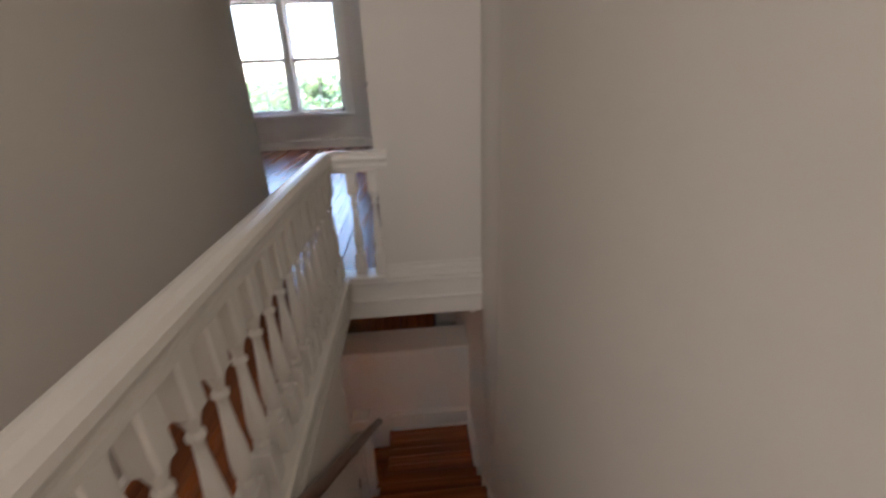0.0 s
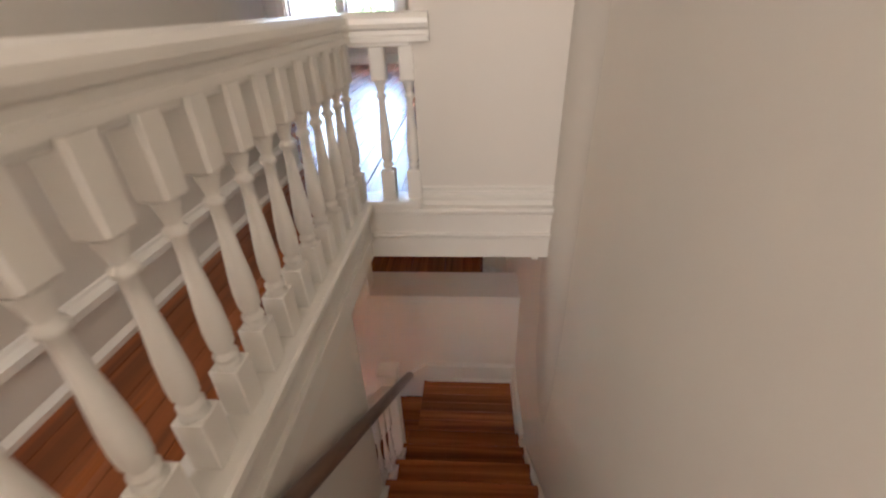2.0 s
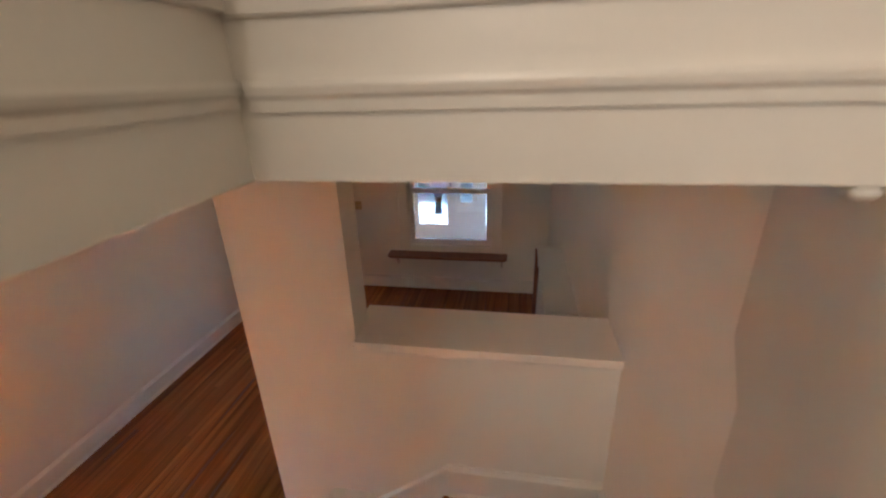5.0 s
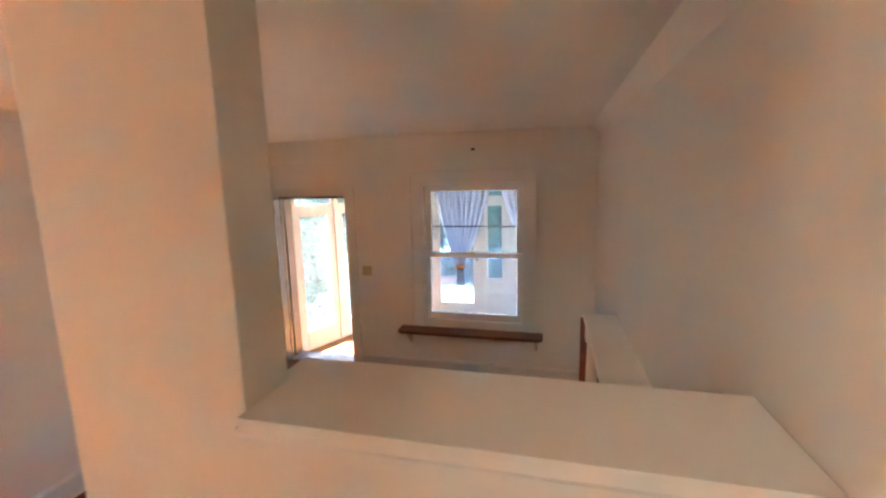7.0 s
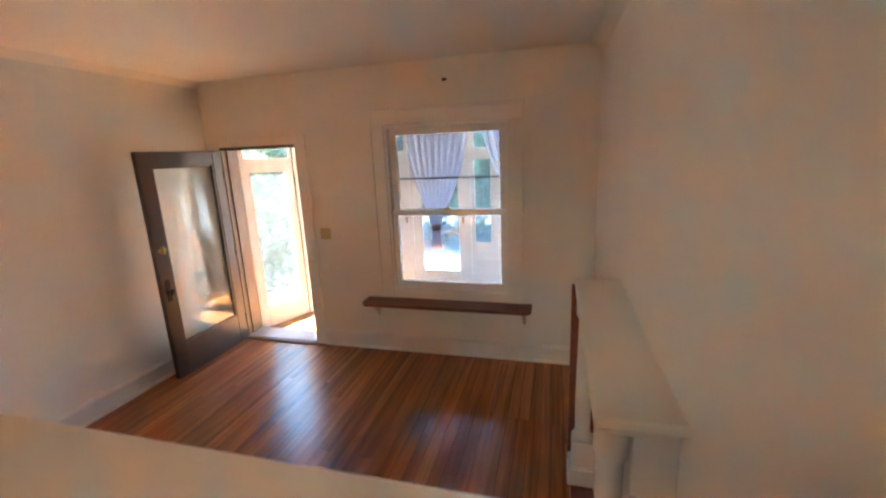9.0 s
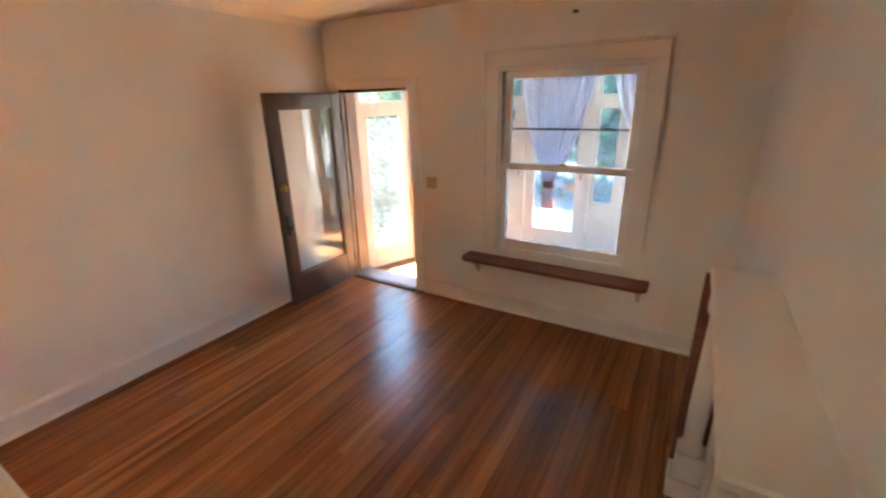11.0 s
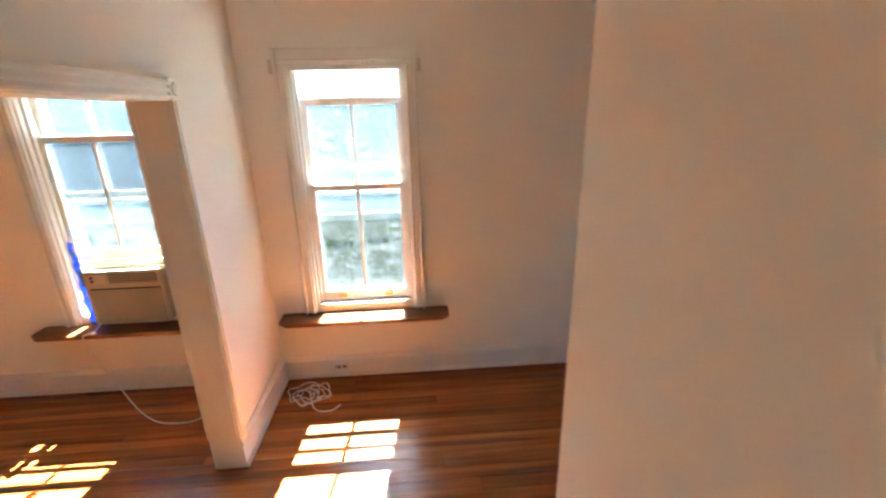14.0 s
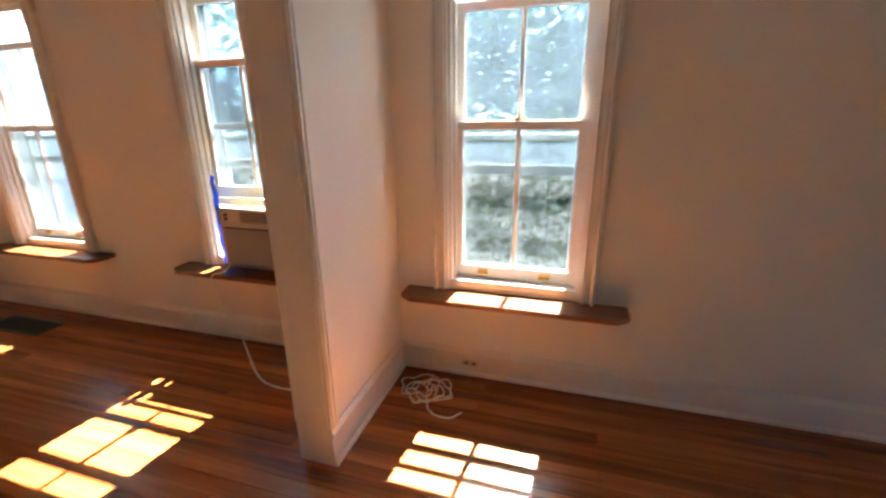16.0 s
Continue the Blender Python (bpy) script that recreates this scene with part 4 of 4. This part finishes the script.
# ---------------------------------------------------------------- air conditioner, tape, cords
ac = thing("air_conditioner", "cream window air conditioner resting on a brown shelf", "air conditioner")
yc = WIN_Y["c"]
ac0, ac1 = yc - 0.20, yc + 0.30
AF = XL + 0.075
part("body", boxes((XL - 0.34, AF - 0.015, ac0, ac1, 0.575, 0.955), bevel=0.008), ACBODY, ac)
front = part("front", boxes((AF - 0.015, AF, ac0 - 0.004, ac1 + 0.004, 0.57, 0.962), bevel=0.012), ACBODY, ac)
for i in range(18):
    z = 0.59 + i * 0.0135
    part("slat", boxes((AF, AF + 0.007, ac0 + 0.02, ac1 - 0.02, z, z + 0.007)), ACBODY, front)
part("intake", boxes((AF, AF + 0.0015, ac0 + 0.02, ac1 - 0.02, 0.585, 0.84)), ACDARK, ac)
part("outlet_grille", boxes((AF, AF + 0.003, ac0 + 0.16, ac1 - 0.03, 0.875, 0.94)), ACDARK, ac, "dark air outlet")
for i in range(4):
    part("louvre", boxes((AF + 0.003, AF + 0.009, ac0 + 0.16, ac1 - 0.03, 0.882 + i * 0.015, 0.887 + i * 0.015)), ACBODY, ac)
part("control_panel", boxes((AF, AF + 0.004, ac0 + 0.02, ac0 + 0.14, 0.875, 0.94)), PLASTIC, ac)
for z in (0.895, 0.92):
    part("knob", lathe(bmesh.new(), 0, 0, [(0, .010), (.012, .009)], 10), ACDARK, ac).matrix_local = pose(AF + 0.004, ac0 + 0.055, z, 0, 90, 0)
part("foot", boxes((XL + 0.0, XL + 0.03, ac0 + 0.05, ac1 - 0.05, 0.544, 0.575)), ACDARK, ac)
strip = thing("foam_board", "strip of cardboard packed beside the raised sash", "filler strip")
part("strip", boxes((XL - 0.06, XL - 0.02, yc - 0.33, yc + 0.33, 0.963, 1.003), bevel=0.003), PLASTIC, strip)
tape = thing("blue_tape", "crumpled blue masking tape sealing the window gap", "tape")
bm = bmesh.new()
rows = []
for i in range(15):
    z = 0.55 + i * 0.043
    j = 0.008 * math.sin(i * 2.1)
    w_ = 0.078 - 0.035 * i / 14
    rows.append([bm.verts.new((XL + 0.014 + j + 0.012 * q, yc - 0.285 + w_ * q, z + 0.006 * math.sin(i * 3.3 + q))) for q in (0, 0.5, 1)])
for a, b in zip(rows, rows[1:]):
    for k in range(2):
        bm.faces.new((a[k], a[k + 1], b[k + 1], b[k]))
bmesh.ops.solidify(bm, geom=bm.faces[:], thickness=0.004)
part("strip", bm, TAPE, tape)


def smooth_path(pts, per=8):
    """Catmull-Rom points through the given ones."""
    P = [Vector(p) for p in pts]
    P = [2 * P[0] - P[1]] + P + [2 * P[-1] - P[-2]]
    out = []
    for i in range(1, len(P) - 2):
        for k in range(per):
            t = k / per
            a, b, c, d = P[i - 1], P[i], P[i + 1], P[i + 2]
            out.append(0.5 * (2 * b + (c - a) * t + (2 * a - 5 * b + 4 * c - d) * t * t + (3 * b - a - 3 * c + d) * t ** 3))
    return out + [P[-2]]


cord = thing("power_cord", "white cord hanging from the air conditioner", "cable")
part("cord", tube(smooth_path([(AF - 0.03, ac0 + 0.03, 0.60), (XL + 0.14, ac0 + 0.015, 0.552), (XL + 0.186, ac0 - 0.02, 0.549), (XL + 0.192, ac0 - 0.02, 0.50), (XL + 0.15, ac0 + 0.0, 0.30), (XL + 0.13, ac0 + 0.06, 0.10), (XL + 0.22, ac0 + 0.19, 0.008), (XL + 0.36, ac0 + 0.36, 0.006), (XL + 0.44, ac0 + 0.52, 0.006), (XL + 0.43, ac0 + 0.72, 0.006), (XL + 0.28, ac0 + 0.76, 0.006), (XL + 0.06, ac0 + 0.68, 0.05), (XL + 0.03, -1.9, 0.085)]), 0.0045, 6), CORD, cord)
coil = thing("cable_coil", "tangled coil of white cable on the floor", "cable")
pts = []
for i in range(78):
    a = i * 0.37
    r = 0.085 + 0.035 * math.sin(i * 0.19) + 0.015 * math.sin(i * 1.7)
    pts.append((XL + 0.25 + 0.025 * math.sin(i * 0.083) + r * math.cos(a), -1.12 + 0.03 * math.sin(i * 0.11) + 1.15 * r * math.sin(a), 0.006 + 0.006 * (i % 4) + 0.004 * math.sin(i * 0.5)))
pts += [(XL + 0.39, -1.05, 0.006), (XL + 0.43, -0.93, 0.006), (XL + 0.37, -0.87, 0.006)]
part("cord", tube(smooth_path(pts, 3), 0.004, 6), CORD, coil)
vent = thing("floor_vent", "dark green metal floor register", "vent")
VY0, VY1, VX0, VX1 = -4.62, -4.07, -3.62, -3.41
part("frame", boxes((VX0, VX0 + 0.02, VY0, VY1, 0.0, 0.006), (VX1 - 0.02, VX1, VY0, VY1, 0.0, 0.006), (VX0 + 0.02, VX1 - 0.02, VY0, VY0 + 0.02, 0.0, 0.006), (VX0 + 0.02, VX1 - 0.02, VY1 - 0.02, VY1, 0.0, 0.006)), VENT, vent)
for i in range(24):
    part("slat", boxes((VX0 + 0.02, VX1 - 0.02, VY0 + 0.025 + i * 0.021, VY0 + 0.035 + i * 0.021, 0.0, 0.005)), VENT, vent)


def rear_window(name, x0, x1, face, z0, z1, label):
    """A plain window behind the walker."""
    w = thing(name, label, "window", kind="structure")
    for a in (x0, x1 - 0.04):
        part("jamb", boxes((a, a + 0.04, face - 0.19, face - 0.001, z0, z1)), SASH, w)
    part("meeting_rail", boxes((x0 + 0.04, x1 - 0.04, face - 0.12, face - 0.09, (z0 + z1) / 2 - 0.02, (z0 + z1) / 2 + 0.02)), SASH, w)
    part("sill", boxes((x0 + 0.04, x1 - 0.04, face - 0.19, face - 0.001, z0, z0 + 0.03)), SASH, w)


rear_window("window_6", -1.2, -0.52, -5.2, 3.55, 5.15, "white window at the end of the upper hall")


# ---------------------------------------------------------------- enclosed porch
PY1, PX0, PX1, PZ = 5.70, -3.80, 0.9, -0.02
porch = thing("porch", "pale wooden enclosed porch with glazed walls", "porch", kind="structure")
part("deck", boxes((PX0, PX1, FRONT + 0.221, PY1 + 0.1, -0.25, PZ - 0.02)), JOINT, porch)
part("roof", boxes((PX0 - 0.2, PX1, FRONT + 0.221, PY1 + 0.3, 2.62, 2.75)), PORCHW, porch)
nb = 16
for i in range(nb):
    y0 = FRONT + 0.222 + i * (PY1 - FRONT - 0.222) / nb
    part("deck_board", boxes((PX0 + 0.002, PX1, y0 + 0.002, y0 + (PY1 - FRONT - 0.222) / nb - 0.002, PZ - 0.022, PZ), bevel=0.002), PORCHF, porch)
part("beam", boxes((PX0, PX1, PY1, PY1 + 0.1, 2.38, 2.62)), PORCHW, porch)


def glazed(name, along, a0, a1, face, z0, z1, bottom, stile=0.085, thick=0.04):
    """A glazed porch panel: stiles, rails, solid foot and a pane."""
    u = new(name)
    u.parent = porch

    def b(p0, p1, q0, q1, f0=face, f1=face + thick):
        return (p0, p1, f0, f1, q0, q1) if along == "x" else (f0, f1, p0, p1, q0, q1)

    part("stile", boxes(b(a0, a0 + stile, z0, z1), bevel=0.003), PORCHW, u)
    part("stile", boxes(b(a1 - stile, a1, z0, z1), bevel=0.003), PORCHW, u)
    part("rail", boxes(b(a0 + stile, a1 - stile, z1 - 0.1, z1), bevel=0.003), PORCHW, u)
    part("rail", boxes(b(a0 + stile, a1 - stile, z0, z0 + bottom), bevel=0.003), PORCHW, u)
    g = part("pane", boxes(b(a0 + stile - 0.004, a1 - stile + 0.004, z0 + bottom - 0.004, z1 - 0.096, face + thick / 2 - 0.002, face + thick / 2 + 0.002)), PORCHG, u, "porch glass with painted flare haze and dimming tint")
    g.visible_shadow = False
    return u


# canted side of the porch, beyond the doorway
cant = pose(-3.66, 3.96, 0, 0, 0, 68.0)
y = 0.0
for wd in (0.66, 0.66, 0.40):
    for u in (glazed("side_panel", "x", y, y + wd, 0.0, PZ, 1.90, 0.27, 0.11), glazed("transom", "x", y, y + wd, 0.0, 1.90, 2.38, 0.06, 0.05)):
        u.matrix_local = cant
    part("post", boxes((y + wd, y + wd + 0.04, -0.02, 0.06, PZ, 2.38)), PORCHW, porch).matrix_local = cant
    y += wd + 0.04
part("beam", boxes((0.0, y, 0.0, 0.08, 2.38, 2.62)), PORCHW, porch).matrix_local = cant
part("corner_post", boxes((-3.80, -3.70, FRONT + 0.222, FRONT + 0.30, PZ, 2.62)), PORCHW, porch)
# front wall of the porch: glazed doors and narrow lights
x = -2.98
for wd, foot, kind_ in ((0.62, 1.72, "boarded_panel"), (0.80, 0.28, "porch_door"), (0.33, 0.71, "side_light"), (0.80, 0.28, "porch_door"), (0.33, 0.71, "side_light")):
    glazed(kind_, "x", x, x + wd, PY1 + 0.02, PZ, 1.93, foot, 0.055 if foot == 0.71 else 0.13)
    glazed("transom", "x", x, x + wd, PY1 + 0.02, 1.93, 2.38, 0.06, 0.05)
    part("post", boxes((x + wd, x + wd + 0.05, PY1 + 0.0, PY1 + 0.08, PZ, 2.38)), PORCHW, porch)
    x += wd + 0.05
part("end_wall", boxes((PX1, PX1 + 0.1, FRONT + 0.222, PY1 + 0.1, -0.25, 2.62)), PORCHW, porch)
for (hx, hy, hz) in ((-2.40, PY1 + 0.015, 1.02), (-1.57, PY1 + 0.015, 1.02)):
    part("door_pull", boxes((hx - 0.012, hx + 0.012, hy - 0.03, hy, hz - 0.05, hz + 0.05), bevel=0.004), DARKM, porch)


def curtain(x0, x1, gather, z_top, z_tie, z_end, label):
    """Cloth that hangs in folds from a rod and is drawn together at the tie."""
    c = thing("curtain", label, "curtain", "porch curtains")
    bm = bmesh.new()
    nu, nv, rows_ = 48, 26, []
    for j in range(nv + 1):
        v = j / nv
        z = z_top + (z_end - z_top) * v
        k = (z_top - z) / (z_top - z_tie)
        s = 1 - 0.90 * min(1, k) ** 1.8 if k <= 1 else 0.10 + 0.35 * (k - 1)
        cx = (x0 + x1) / 2 * (1 - min(k, 1)) + gather * min(k, 1)
        rows_.append([bm.verts.new((cx + (i / nu - 0.5) * (x1 - x0) * s, FRONT + 0.36 + 0.035 * (0.5 + 0.5 * s) * math.sin(i / nu * 9 * 2 * math.pi) + 0.012 * math.sin(i * 0.7 + j * 0.4), z)) for i in range(nu + 1)])
    for a, b in zip(rows_, rows_[1:]):
        for i in range(nu):
            bm.faces.new((a[i], a[i + 1], b[i + 1], b[i]))
    bmesh.ops.solidify(bm, geom=bm.faces[:], thickness=0.003)
    part("cloth", bm, CLOTH, c, smooth=True)
    part("tie", lathe(bmesh.new(), gather, FRONT + 0.36, [(z_tie - 0.03, .042), (z_tie - 0.015, .05), (z_tie + 0.015, .05), (z_tie + 0.03, .042)], 12), TIEC, c, "red-brown tie")


curtain(-1.80, -1.10, -1.50, 2.42, 1.20, 0.98, "blue-grey striped curtain tied back inside the porch")
curtain(-1.07, -0.40, -0.60, 2.42, 1.22, 1.02, "blue-grey curtain drawn aside inside the porch")
rod = thing("curtain_rod", "thin dark curtain rod across the porch window", "curtain rod")
part("rod", tube([(-2.1, FRONT + 0.36, 2.44), (-0.2, FRONT + 0.36, 2.44)], 0.008, 8), DARKM, rod)
for x in (-2.09, -0.21):
    part("bracket", boxes((x - 0.01, x + 0.01, FRONT + 0.222, FRONT + 0.36, 2.43, 2.45)), DARKM, rod)

# ---------------------------------------------------------------- outside
structure("ground", boxes((-400, 400, -400, 400, -0.9, -0.6)), SOIL, "dry pale ground around the house", "ground")
wallo = thing("garden_wall", "weathered grey garden wall partly covered with creeper", "garden wall")
for i in range(12):
    part("panel", boxes((-6.32, -6.2, -9.0 + i * 1.2, -7.82 + i * 1.2, -0.6, 1.25)), FENCE, wallo)
part("coping", boxes((-6.38, -6.14, -9.0, 5.4, 1.25, 1.33), bevel=0.01), FENCE, wallo)


def foliage(name, n, centre, spread, size, mat, seed, label, category, kind="stuff", hang=0.0):
    """Many small bent leaves scattered in clumps."""
    rnd = random.Random(seed)
    V, F = [], []
    clumps = [(rnd.gauss(0, 1), rnd.gauss(0, 1), rnd.gauss(0, 1)) for _ in range(max(6, n // 90))]
    for i in range(n):
        c = clumps[rnd.randrange(len(clumps))]
        p = Vector([centre[k] + spread[k] * (0.62 * max(-1.6, min(1.6, c[k])) + 0.28 * rnd.gauss(0, 1)) for k in range(3)])
        a, t = rnd.uniform(0, 2 * math.pi), rnd.uniform(-0.9, 0.9)
        d = Vector((math.cos(a) * math.cos(t), math.sin(a) * math.cos(t), math.sin(t) - hang)).normalized()
        s = d.cross(Vector((rnd.uniform(-1, 1), rnd.uniform(-1, 1), rnd.uniform(-1, 1)))).normalized()
        L = size * rnd.uniform(0.6, 1.4)
        nrm = d.cross(s)
        k = len(V)
        V += [p, p + d * L * 0.45 + s * L * 0.26 + nrm * L * 0.05, p + d * L, p + d * L * 0.45 - s * L * 0.26 + nrm * L * 0.05, p + d * L * 0.5 - nrm * L * 0.04]
        F += [(k, k + 1, k + 4), (k + 1, k + 2, k + 4), (k + 2, k + 3, k + 4), (k + 3, k, k + 4)]
    me = bpy.data.meshes.new(name)
    me.from_pydata([tuple(v) for v in V], [], F)
    me.materials.append(mat)
    ob = new(name, me)
    return tagged(ob, label, category, kind=kind)


def tree(x, y, h, seed, crown=(1.7, 1.7, 1.8), leaves=7000, mat=LEAF2):
    rnd = random.Random(seed)
    t = thing("tree", "leafy green tree outside the windows", "tree", "garden trees")
    bm = bmesh.new()
    lathe(bm, 0, 0, [(-0.6, .16), (0.2, .11), (h * 0.5, .085), (h * 0.8, .05), (h, .02)], 9)
    part("trunk", bm, BARK, t)
    for i in range(6):
        a, z = i * 1.05 + rnd.random(), h * (0.4 + 0.08 * i)
        part("limb", tube(smooth_path([(0, 0, z), (0.4 * math.cos(a), 0.4 * math.sin(a), z + 0.3), (1.1 * math.cos(a), 1.1 * math.sin(a), z + 0.6)], 3), 0.028, 6), BARK, t)
    c = foliage("crown", leaves, (0, 0, h * 0.70), crown, 0.25, mat, seed + 7, "", "", "")
    c.parent = t
    t.location = (x, y, 0)
    return t


for i, (x, y, h) in enumerate(((-10.6, -0.4, 3.2), (-11.4, -3.4, 3.5), (-10.8, -6.6, 3.3), (-11.5, 2.6, 3.6), (-8.6, 6.0, 3.4), (-5.6, 12.6, 2.7), (-1.4, 12.4, 2.6), (2.2, 12.8, 2.8), (-8.6, 10.6, 2.9))):
    tree(x, y, h, 40 + i, (1.7, 1.7, 1.8) if i < 5 else (1.9, 1.7, 1.15), leaves=4200 if i < 4 else 7000, mat=LEAF2)
foliage("creeper", 4600, (-6.08, -1.9, 0.6), (0.09, 3.6, 0.75), 0.10, LEAF, 5, "dark green creeper on the garden wall", "creeper", hang=0.4)
foliage("shrubs", 4200, (-5.6, 6.6, 0.3), (0.5, 2.4, 0.6), 0.16, LEAF, 6, "green shrubs beside the porch", "shrub")
foliage("shrubs", 4200, (-2.6, 11.2, 0.6), (3.6, 0.5, 0.9), 0.16, LEAF2, 8, "green shrubs in front of the porch", "shrub")


foliage("woodland", 16000, (-6.0, 34.0, 1.2), (26.0, 3.0, 1.7), 1.0, LEAF2, 21, "pale green woodland beyond the garden", "woods")
patio = thing("pavement", "pale sunlit paving in front of the porch", "pavement", kind="structure")
for i in range(6):
    for j in range(4):
        part("slab", boxes((-4.6 + i * 0.9 + 0.004, -3.7 + i * 0.9 - 0.004, 6.3 + j * 0.9 + 0.004, 7.2 + j * 0.9 - 0.004, -0.62, -0.56), bevel=0.006), PAVING, patio)


# ---------------------------------------------------------------- floor boards, last
def planks(parent, x0, x1, y0, y1, z, width, seed, keep=lambda cx, cy: True, lengths=(2.2, 3.6), mat=BOARDS):
    """Strips along y in random lengths; alike lengths share one mesh."""
    rnd = random.Random(seed)
    meshes = {}
    nx = max(1, round((x1 - x0) / width))
    w = (x1 - x0) / nx
    for i in range(nx):
        y = y0
        first_cut = rnd.choice((0.8, 1.4, 2.0, 2.6))
        while y < y1 - 0.01:
            L = first_cut if y == y0 else rnd.choice((lengths[0], lengths[1], (lengths[0] + lengths[1]) / 2))
            L = min(L, y1 - y)
            if y1 - y - L < 0.4:
                L = y1 - y
            L = round(L, 3)
            if keep(x0 + (i + 0.5) * w, y + L / 2):
                if L not in meshes:
                    me = bpy.data.meshes.new("plank")
                    g = 0.0008
                    b = boxes((-w / 2 + g, w / 2 - g, g, L - g, -0.017, 0.0), bevel=0.0012)
                    b.to_mesh(me)
                    b.free()
                    me.materials.append(mat)
                    meshes[L] = me
                ob = new("plank", meshes[L])
                ob.parent = parent
                ob.location = (x0 + (i + 0.5) * w, y, z)
            y += L
    return parent


planks(floor_low, XL + 0.002, -0.002, BACK + 0.002, FRONT - 0.002, 0.0, 0.082, 3, lambda cx, cy: not (cx > STAIRX - 0.1 and cy < -1.2), (2.8, 4.4))
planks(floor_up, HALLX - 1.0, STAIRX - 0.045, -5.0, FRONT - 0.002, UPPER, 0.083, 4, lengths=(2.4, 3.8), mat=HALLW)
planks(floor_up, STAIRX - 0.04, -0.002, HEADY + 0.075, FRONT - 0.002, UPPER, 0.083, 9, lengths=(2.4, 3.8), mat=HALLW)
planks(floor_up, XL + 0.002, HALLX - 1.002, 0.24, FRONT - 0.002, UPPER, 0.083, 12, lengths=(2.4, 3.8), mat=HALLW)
